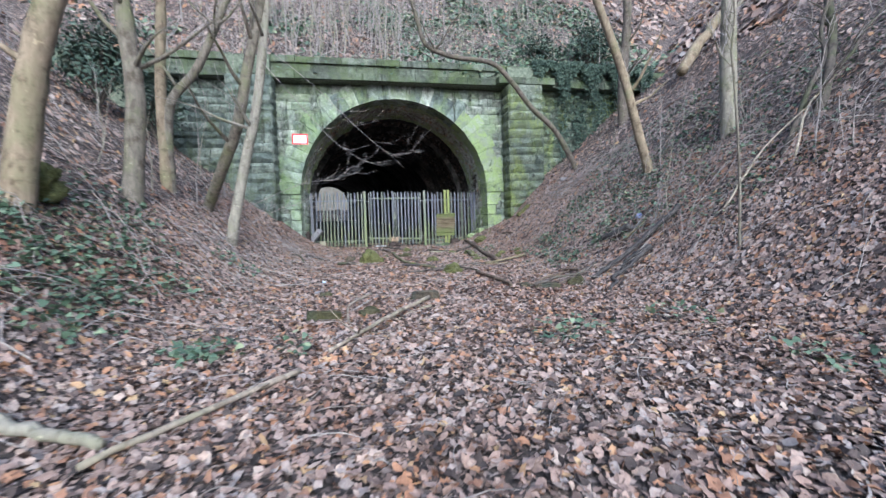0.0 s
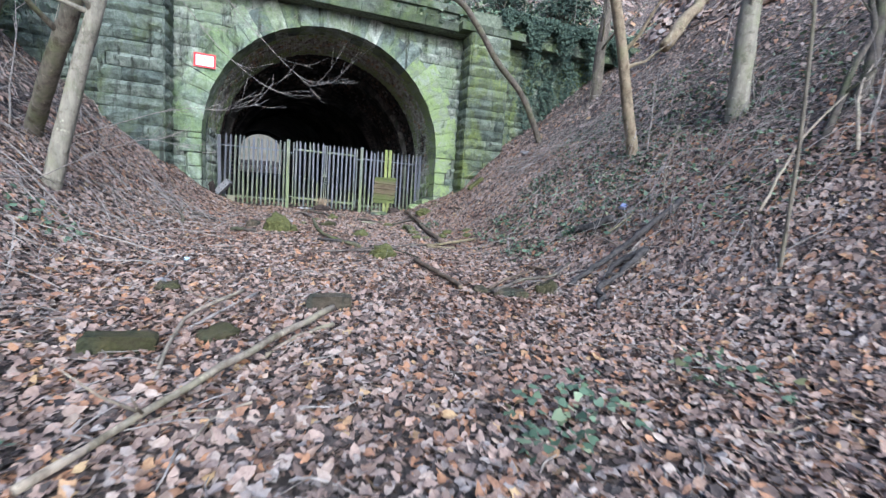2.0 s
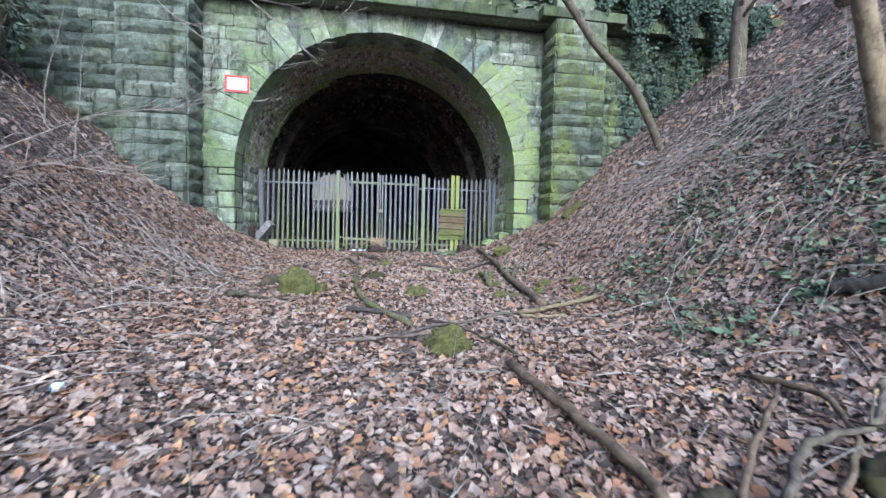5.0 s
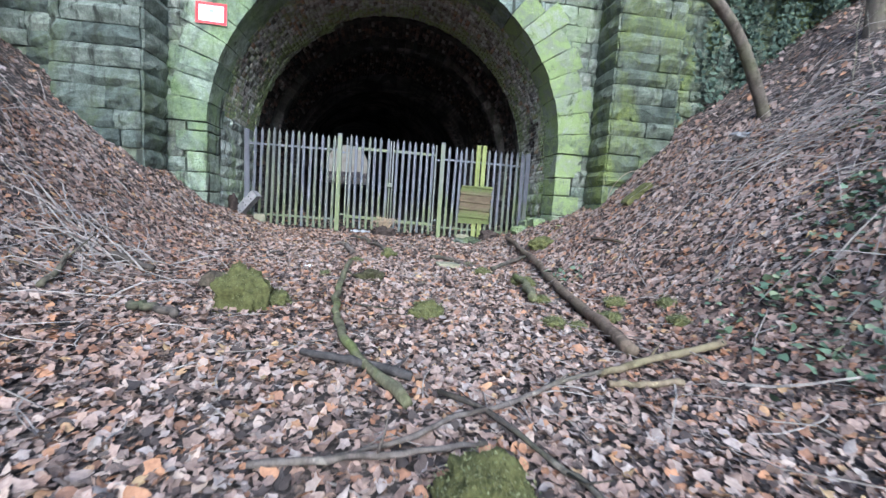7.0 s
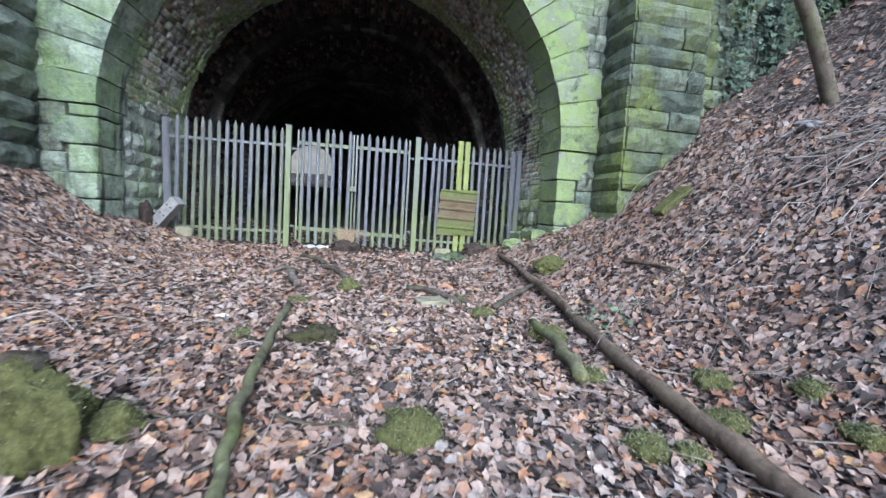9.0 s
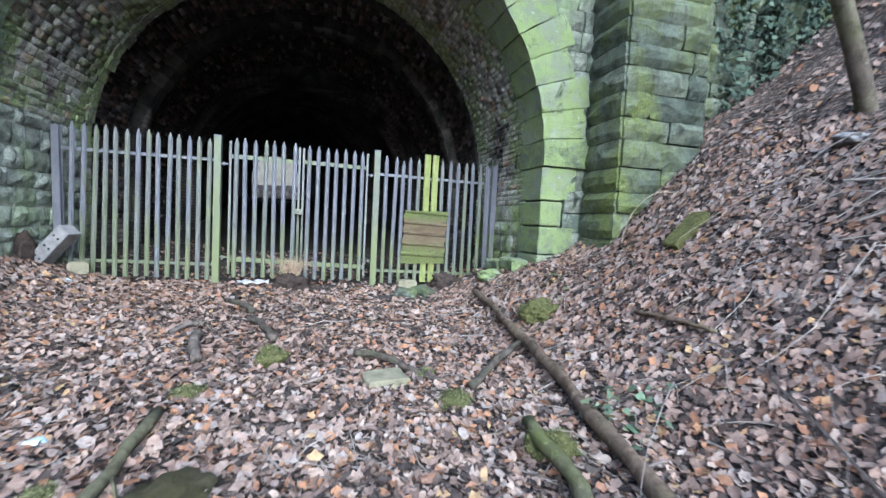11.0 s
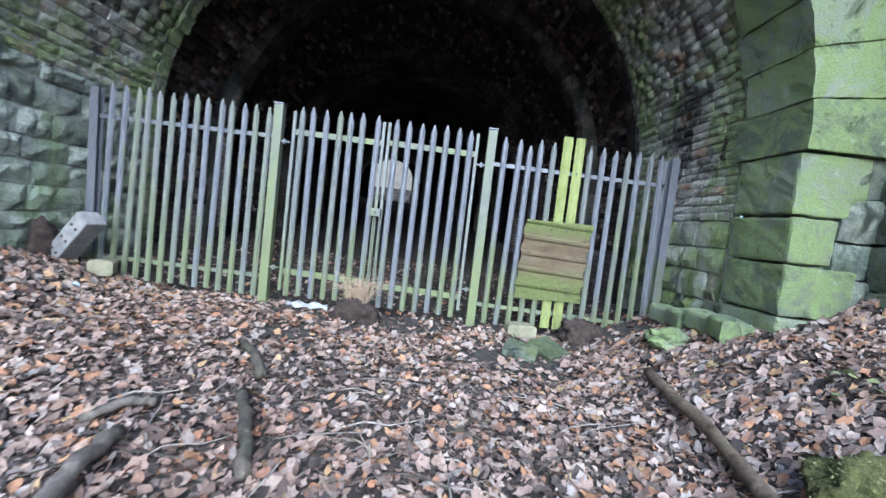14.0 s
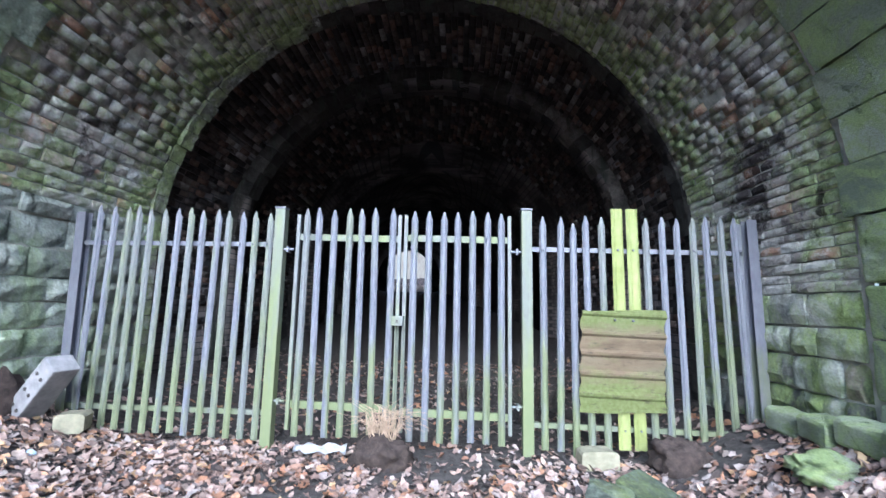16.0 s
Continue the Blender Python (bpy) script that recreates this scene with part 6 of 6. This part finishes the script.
def lay_wall(parent, material, x0, x1, z0, z1, y, h_lo, h_hi, l_lo, l_hi, seed, clip=None, depth=0.17, hide=True, name="stone_block"):
    """Coursed rough stone in the plane y, facing -y."""
    rr = random.Random(seed)
    pool = block_pool(material, name)
    for za, zb in courses(z0, z1, h_lo, h_hi, rr):
        x = x0 - rr.uniform(0, 0.8 * l_lo)
        while x < x1 - 0.02:
            w = rr.uniform(l_lo, l_hi)
            a, b = max(x, x0), min(x + w, x1)
            if x1 - b < l_lo * 0.4:
                b = x1
            x = b if b == x1 else x + w
            spans = [(a, b)]
            if clip:
                lo, hi = clip(za, zb)
                spans = [(a, min(b, lo)), (max(a, hi), b)]
            for p, q in spans:
                if q - p < 0.06:
                    continue
                if hide and zb < float(valley((p + q) / 2, 17.0)) - 0.12:
                    continue
                piece(name, rr.choice(pool), parent, pose((p + q) / 2, y + rr.uniform(-0.018, 0.018), (za + zb) / 2, 0, rr.uniform(-0.5, 0.5), 0), ((q - p) - 0.014, depth, (zb - za) - 0.014))


def lay_side(parent, material, x, y0, y1, z0, z1, heights, facing, seed):
    """Stones of a pilaster's flank, facing -x or +x."""
    rr = random.Random(seed)
    pool = block_pool(material, "stone_block")
    for za, zb in heights:
        if zb < float(valley(x, 16.9)) - 0.1:
            continue
        piece("stone_block", rr.choice(pool), parent, pose(x + rr.uniform(-0.01, 0.01), (y0 + y1) / 2, (za + zb) / 2, 0, 0, -90 if facing < 0 else 90), ((y1 - y0) - 0.01, 0.15, (zb - za) - 0.014))


RING = 0.72


def arch_clip(za, zb):
    z = max(za, min(zb, ZC)) if zb <= ZC + 0.2 else (za + zb) / 2
    r = RA + RING - 0.16
    if z <= ZC:
        return XC - RA - 0.42, XC + RA + 0.42
    d = r * r - (z - ZC) ** 2
    if d <= 0:
        return XC, XC
    return XC - math.sqrt(d), XC + math.sqrt(d)


def wedge(a0, a1, r0, r1, y0, y1, rr, n=3):
    """One stone of an arch ring between two angles."""
    bm = bmesh.new()
    rows = []
    for y, bul in ((y0, 1), (y1, 0)):
        for r in (r0, (r0 + r1) / 2, r1):
            rows.append([bm.verts.new((XC - r * math.cos(a0 + (a1 - a0) * k / n), y - (rr.uniform(0.0, 0.035) if bul and r not in (r0, r1) else 0) + (0.015 if bul and k in (0, n) else 0), ZC + r * math.sin(a0 + (a1 - a0) * k / n))) for k in range(n + 1)])
    f0, f1, f2, b0, b1, b2 = rows
    for A, B in ((f0, f1), (f1, f2), (b2, b1), (b1, b0), (b0, f0), (f2, b2)):
        for k in range(n):
            bm.faces.new((A[k], A[k + 1], B[k + 1], B[k]))
    for k in (0, n):
        bm.faces.new((f0[k], f1[k], f2[k], b2[k], b1[k], b0[k]))
    bmesh.ops.recalc_face_normals(bm, faces=bm.faces[:])
    return roughen(bm, rr, 0.011)


def roughen(bm, rr, amount):
    """Hewn faces: cut up finely and pushed about by soft and fine noise."""
    for _ in range(2):
        bmesh.ops.subdivide_edges(bm, edges=[e for e in bm.edges if e.calc_length() > 0.075], cuts=2, use_grid_fill=True)
    o = Vector((rr.uniform(0, 50), 0, 0))
    for v in bm.verts:
        v.co += noise.noise_vector(v.co * 6 + o) * amount + noise.noise_vector(v.co * 19 + o) * amount * 0.7
    return bm


def build_masonry():
    rr = random.Random(31)
    n = 29
    for k in range(n):
        a0, a1 = math.pi * k / n, math.pi * (k + 1) / n
        g = 0.002
        part("voussoir", wedge(a0 + g, a1 - g, RA - rr.uniform(0.0, 0.02), RA + (rr.uniform(RING - 0.14, RING + 0.06) if k % 2 else rr.uniform(RING + 0.1, RING + 0.3)), FACE - 0.095 - rr.uniform(0, 0.03), FACE + (rr.uniform(0.62, 0.68) if k % 2 else rr.uniform(0.7, 0.84)), rr), M_LIMESTONE if k > n * 0.7 else (M_MINTFACE if k < n * 0.3 else M_VOUSSOIR), WALL_PORTAL)
    for s in (-1, 1):
        alt = 0
        for za, zb in courses(0.5, ZC, 0.34, 0.46, random.Random(40 + s)):
            w = 0.62 if alt % 2 else 0.4
            alt += 1
            xa = XC + s * (RA - 0.016)
            bm = box(min(xa, xa + s * w) + 0.006, max(xa, xa + s * w) - 0.006, FACE - 0.06 - rr.uniform(0, 0.03), FACE + 0.66, za + 0.01, zb - 0.01, 0.03)
            part("jamb_stone", roughen(bm, rr, 0.013), M_LIMESTONE if s > 0 else M_MINTFACE, WALL_PORTAL)
    lay_wall(WALL_PORTAL, M_SPANDREL, -2.36, 6.7, 0.6, CORNICE_Z, FACE - 0.045, 0.24, 0.42, 0.32, 0.8, 5, arch_clip, 0.12)
    lay_wall(WALL_WING_L, M_WING, -7.2, -3.74, 1.6, CORNICE_Z, FACE - 0.22, 0.24, 0.36, 0.35, 0.85, 6)
    lay_wall(WALL_WING_R, M_PILGREEN, 8.1, 12.2, 2.6, CORNICE_Z, FACE - 0.22, 0.24, 0.36, 0.35, 0.8, 7)
    for parent, mat, x0, x1, seed in ((PIL_L, M_WING, -3.84, -2.28, 8), (PIL_R, M_PILGREEN, 6.6, 8.1, 9)):
        hs = list(courses(0.9, CORNICE_Z, 0.31, 0.4, random.Random(seed)))
        for i, (za, zb) in enumerate(hs):
            lay_wall(parent, mat, x0 + 0.05, x1 - 0.05, za, zb, PIL_Y - 0.04, zb - za, zb - za + 0.001, 0.6, 1.8, seed * 50 + i)
        lay_side(parent, mat, x0, PIL_Y + 0.01, FACE - 0.03, 0, 0, hs, -1, seed + 1)
        lay_side(parent, mat, x1, PIL_Y + 0.01, FACE - 0.03, 0, 0, hs, 1, seed + 2)
    x = -9.0
    while x < 13.5:
        w = rr.uniform(0.8, 1.35)
        y0 = PIL_Y - 0.05 if (-4.0 < x + w / 2 < -2.0 or 6.3 < x + w / 2 < 8.3) else PIL_Y + 0.25
        bm = box(x + 0.006, x + w - 0.006, y0, PIL_Y + 0.39, CORNICE_Z + 0.005, CORNICE_Z + 0.27, 0.02)
        part("string_course_stone", bm, M_CORNICE, COPING)
        x += w
    x = -9.0
    while x < 13.5:
        w = rr.uniform(0.5, 1.0)
        j = rr.uniform(-0.015, 0.015)
        part("parapet_stone", box(x + 0.006, x + w - 0.006, PIL_Y + 0.33 + j, FACE + 0.1, CORNICE_Z + 0.275, CORNICE_Z + 0.56, 0.018), M_CORNICE, COPING)
        x += w
    x = -9.0
    while x < 13.5:
        w = rr.uniform(0.8, 1.3)
        part("coping_stone", box(x + 0.006, x + w - 0.006, PIL_Y + 0.23, FACE + 0.62, CORNICE_Z + 0.565, PARAPET_Z + rr.uniform(-0.02, 0.03), 0.03), M_CORNICE, COPING)
        x += w


build_masonry()


def build_lining_bricks():
    """Stones and bricks of the first bay of the tunnel, laid round the arch."""
    rr = random.Random(77)
    lining = bpy.data.objects["wall_tunnel_lining"]
    pool, pool_left = block_pool(M_BRICK, "brick", 5), block_pool(M_BRICK_PALE, "brick", 5)
    pool_low = block_pool(M_LOWSTONE, "stone_block")
    pool_pale = block_pool(M_MINT, "stone_block")
    y0, y1 = 18.03, 20.28
    rad = 3.76
    wall = ZC - 0.6
    total = 2 * wall + math.pi * rad

    def at(s):
        if s < wall:
            return XC - rad, 0.6 + s, 0.0
        if s > total - wall:
            return XC + rad, 0.6 + (total - s), math.pi
        a = (s - wall) / rad
        return XC - rad * math.cos(a), ZC + rad * math.sin(a), a

    s = 0.0
    rest, deep = [], []
    while s < total:
        d = min(s, total - s)
        low = d < (2.7 if s < total / 2 else 1.85)
        left = s < total / 2
        h = rr.uniform(0.2, 0.34) if low else (rr.uniform(0.1, 0.15) if left and d < 5 else rr.uniform(0.082, 0.112))
        y = y0 - rr.uniform(0, 0.2)
        while y < y1 - 0.03:
            w = rr.uniform(0.28, 0.62) if low else rr.uniform(0.17, 0.36)
            a, b = max(y, y0), min(y + w, y1)
            y += w
            if b - a < 0.05:
                continue
            x, z, t = at(s + h / 2)
            if z < 0.75:
                continue
            inward = Vector((math.cos(t), 0, -math.sin(t)))
            along = Vector((0, 1, 0))
            up = Vector((math.sin(t), 0, math.cos(t)))
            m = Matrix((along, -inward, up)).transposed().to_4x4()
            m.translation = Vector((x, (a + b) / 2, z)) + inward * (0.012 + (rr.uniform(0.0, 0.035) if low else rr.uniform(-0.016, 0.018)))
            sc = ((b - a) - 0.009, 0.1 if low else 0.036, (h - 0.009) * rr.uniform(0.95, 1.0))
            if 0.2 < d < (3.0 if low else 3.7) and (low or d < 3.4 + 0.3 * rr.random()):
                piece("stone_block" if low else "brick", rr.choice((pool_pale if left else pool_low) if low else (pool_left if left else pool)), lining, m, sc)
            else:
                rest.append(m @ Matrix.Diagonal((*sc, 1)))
        s += h
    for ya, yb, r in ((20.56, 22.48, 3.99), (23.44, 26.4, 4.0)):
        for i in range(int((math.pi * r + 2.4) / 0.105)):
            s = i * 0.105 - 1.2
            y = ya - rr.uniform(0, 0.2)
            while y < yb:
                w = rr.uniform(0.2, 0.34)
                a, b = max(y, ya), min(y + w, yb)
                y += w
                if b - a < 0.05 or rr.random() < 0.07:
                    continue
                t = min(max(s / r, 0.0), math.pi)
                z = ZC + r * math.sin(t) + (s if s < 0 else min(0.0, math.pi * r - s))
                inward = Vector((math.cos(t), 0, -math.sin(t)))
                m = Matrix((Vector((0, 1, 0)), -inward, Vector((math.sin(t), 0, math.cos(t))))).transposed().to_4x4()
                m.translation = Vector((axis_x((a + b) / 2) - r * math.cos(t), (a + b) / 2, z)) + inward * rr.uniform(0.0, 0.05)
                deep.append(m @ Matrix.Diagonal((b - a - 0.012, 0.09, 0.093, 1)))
    cube = np.array([(-0.5, 0.14, -0.5), (0.5, 0.14, -0.5), (0.5, 0.14, 0.5), (-0.5, 0.14, 0.5), (0.0, 0.02, 0.0), (-0.5, 1, -0.5), (0.5, 1, -0.5), (0.5, 1, 0.5), (-0.5, 1, 0.5)])
    f = np.array([(0, 1, 4), (1, 2, 4), (2, 3, 4), (3, 0, 4), (0, 5, 6), (0, 6, 1), (1, 6, 7), (1, 7, 2), (2, 7, 8), (2, 8, 3), (3, 8, 5), (3, 5, 0)])
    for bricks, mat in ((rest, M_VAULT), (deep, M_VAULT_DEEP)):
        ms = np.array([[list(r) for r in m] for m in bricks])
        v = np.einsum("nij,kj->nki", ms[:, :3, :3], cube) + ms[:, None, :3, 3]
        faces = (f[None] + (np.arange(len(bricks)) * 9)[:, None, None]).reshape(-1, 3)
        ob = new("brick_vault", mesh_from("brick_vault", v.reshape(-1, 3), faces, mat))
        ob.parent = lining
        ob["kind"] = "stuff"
    # First rib paler at left, second browner at right, black stones elsewhere.
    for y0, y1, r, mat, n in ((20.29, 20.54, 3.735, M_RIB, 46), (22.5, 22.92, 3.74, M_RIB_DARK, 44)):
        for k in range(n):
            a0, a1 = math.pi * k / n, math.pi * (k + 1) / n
            part("rib_stone", wedge(a0 + 0.001, a1 - 0.001, r - rr.uniform(-0.03, 0.045), r + 0.3, y0 - rr.uniform(0, 0.02), y1, rr, 2), mat if (k < n * 0.36 if mat is M_RIB else n * 0.62 < k) else M_DARKRIB, lining)
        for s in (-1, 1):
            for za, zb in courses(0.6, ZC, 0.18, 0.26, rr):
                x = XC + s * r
                part("rib_stone", box(min(x, x + s * 0.3), max(x, x + s * 0.3), y0 - rr.uniform(0, 0.02), y1, za + 0.005, zb - 0.005, 0.01), mat if (s < 0) == (mat is M_RIB) else M_DARKRIB, lining)


M_DARKRIB = stone_material("black_rib_stone", [(0.0, (0.025, 0.023, 0.022)), (1.0, (0.09, 0.08, 0.072))], ((0.03, 0.034, 0.02), (0.07, 0.07, 0.045)), 0.55, 0.75)
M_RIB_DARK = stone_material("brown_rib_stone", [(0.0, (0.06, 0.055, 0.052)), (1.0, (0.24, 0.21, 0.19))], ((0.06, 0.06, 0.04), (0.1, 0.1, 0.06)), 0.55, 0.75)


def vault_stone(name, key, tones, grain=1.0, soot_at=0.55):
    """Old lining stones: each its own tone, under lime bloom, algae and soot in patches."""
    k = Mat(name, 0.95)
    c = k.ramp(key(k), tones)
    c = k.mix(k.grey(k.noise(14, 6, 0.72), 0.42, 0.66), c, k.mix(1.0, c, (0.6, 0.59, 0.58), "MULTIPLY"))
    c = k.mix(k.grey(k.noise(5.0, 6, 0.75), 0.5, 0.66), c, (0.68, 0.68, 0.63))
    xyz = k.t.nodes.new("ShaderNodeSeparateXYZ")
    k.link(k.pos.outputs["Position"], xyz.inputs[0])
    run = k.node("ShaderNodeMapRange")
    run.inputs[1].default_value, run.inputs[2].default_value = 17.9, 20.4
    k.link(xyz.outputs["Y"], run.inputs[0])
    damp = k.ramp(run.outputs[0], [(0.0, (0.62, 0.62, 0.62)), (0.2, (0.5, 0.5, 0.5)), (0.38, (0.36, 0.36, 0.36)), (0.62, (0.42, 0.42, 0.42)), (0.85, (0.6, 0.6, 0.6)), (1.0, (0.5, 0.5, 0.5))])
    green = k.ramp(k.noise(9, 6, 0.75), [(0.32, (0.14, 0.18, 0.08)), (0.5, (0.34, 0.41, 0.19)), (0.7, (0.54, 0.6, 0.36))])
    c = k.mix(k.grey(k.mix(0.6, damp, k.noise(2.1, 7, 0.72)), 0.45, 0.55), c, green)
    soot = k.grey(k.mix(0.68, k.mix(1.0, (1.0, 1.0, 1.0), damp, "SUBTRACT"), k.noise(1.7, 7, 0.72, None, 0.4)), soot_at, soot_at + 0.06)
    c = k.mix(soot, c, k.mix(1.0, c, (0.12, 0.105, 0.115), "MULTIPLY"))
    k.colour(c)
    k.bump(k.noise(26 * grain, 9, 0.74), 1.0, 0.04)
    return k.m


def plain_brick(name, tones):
    """Dark brick, each its own tone, with a few pale patches."""
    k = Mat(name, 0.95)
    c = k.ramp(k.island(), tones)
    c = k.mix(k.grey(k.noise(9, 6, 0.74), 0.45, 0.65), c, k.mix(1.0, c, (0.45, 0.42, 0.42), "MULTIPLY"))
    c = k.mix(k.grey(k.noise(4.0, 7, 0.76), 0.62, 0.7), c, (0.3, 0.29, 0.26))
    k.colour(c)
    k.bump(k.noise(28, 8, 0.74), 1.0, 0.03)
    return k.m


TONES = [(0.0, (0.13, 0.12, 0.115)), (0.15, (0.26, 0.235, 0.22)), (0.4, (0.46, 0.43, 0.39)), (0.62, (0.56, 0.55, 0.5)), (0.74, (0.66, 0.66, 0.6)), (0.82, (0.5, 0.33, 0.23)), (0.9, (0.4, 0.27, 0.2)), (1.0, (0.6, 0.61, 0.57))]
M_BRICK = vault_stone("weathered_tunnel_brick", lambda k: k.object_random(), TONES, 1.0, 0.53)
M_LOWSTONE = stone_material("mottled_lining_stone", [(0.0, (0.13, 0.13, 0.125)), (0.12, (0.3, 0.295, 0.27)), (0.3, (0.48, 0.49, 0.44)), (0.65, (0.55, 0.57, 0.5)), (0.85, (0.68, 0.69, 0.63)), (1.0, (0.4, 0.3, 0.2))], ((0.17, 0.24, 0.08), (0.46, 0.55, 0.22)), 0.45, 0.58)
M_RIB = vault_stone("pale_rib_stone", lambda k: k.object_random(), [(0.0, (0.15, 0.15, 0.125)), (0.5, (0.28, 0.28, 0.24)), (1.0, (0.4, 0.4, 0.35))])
DEEP_TONES = [(0.0, (0.02, 0.018, 0.018)), (0.45, (0.06, 0.05, 0.046)), (0.7, (0.11, 0.085, 0.075)), (0.86, (0.19, 0.12, 0.09)), (1.0, (0.3, 0.28, 0.26))]
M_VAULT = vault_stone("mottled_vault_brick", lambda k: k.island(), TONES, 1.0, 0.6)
M_VAULT_DEEP = plain_brick("dark_vault_brick", DEEP_TONES)
# Left bricks: the same tones raised, making up for light missing on that side.
M_BRICK_PALE = vault_stone("brightened_left_brick", lambda k: k.object_random(), [(p, tuple(min(0.75, v * 1.45) for v in c)) for p, c in TONES], 1.0, 0.62)
build_lining_bricks()
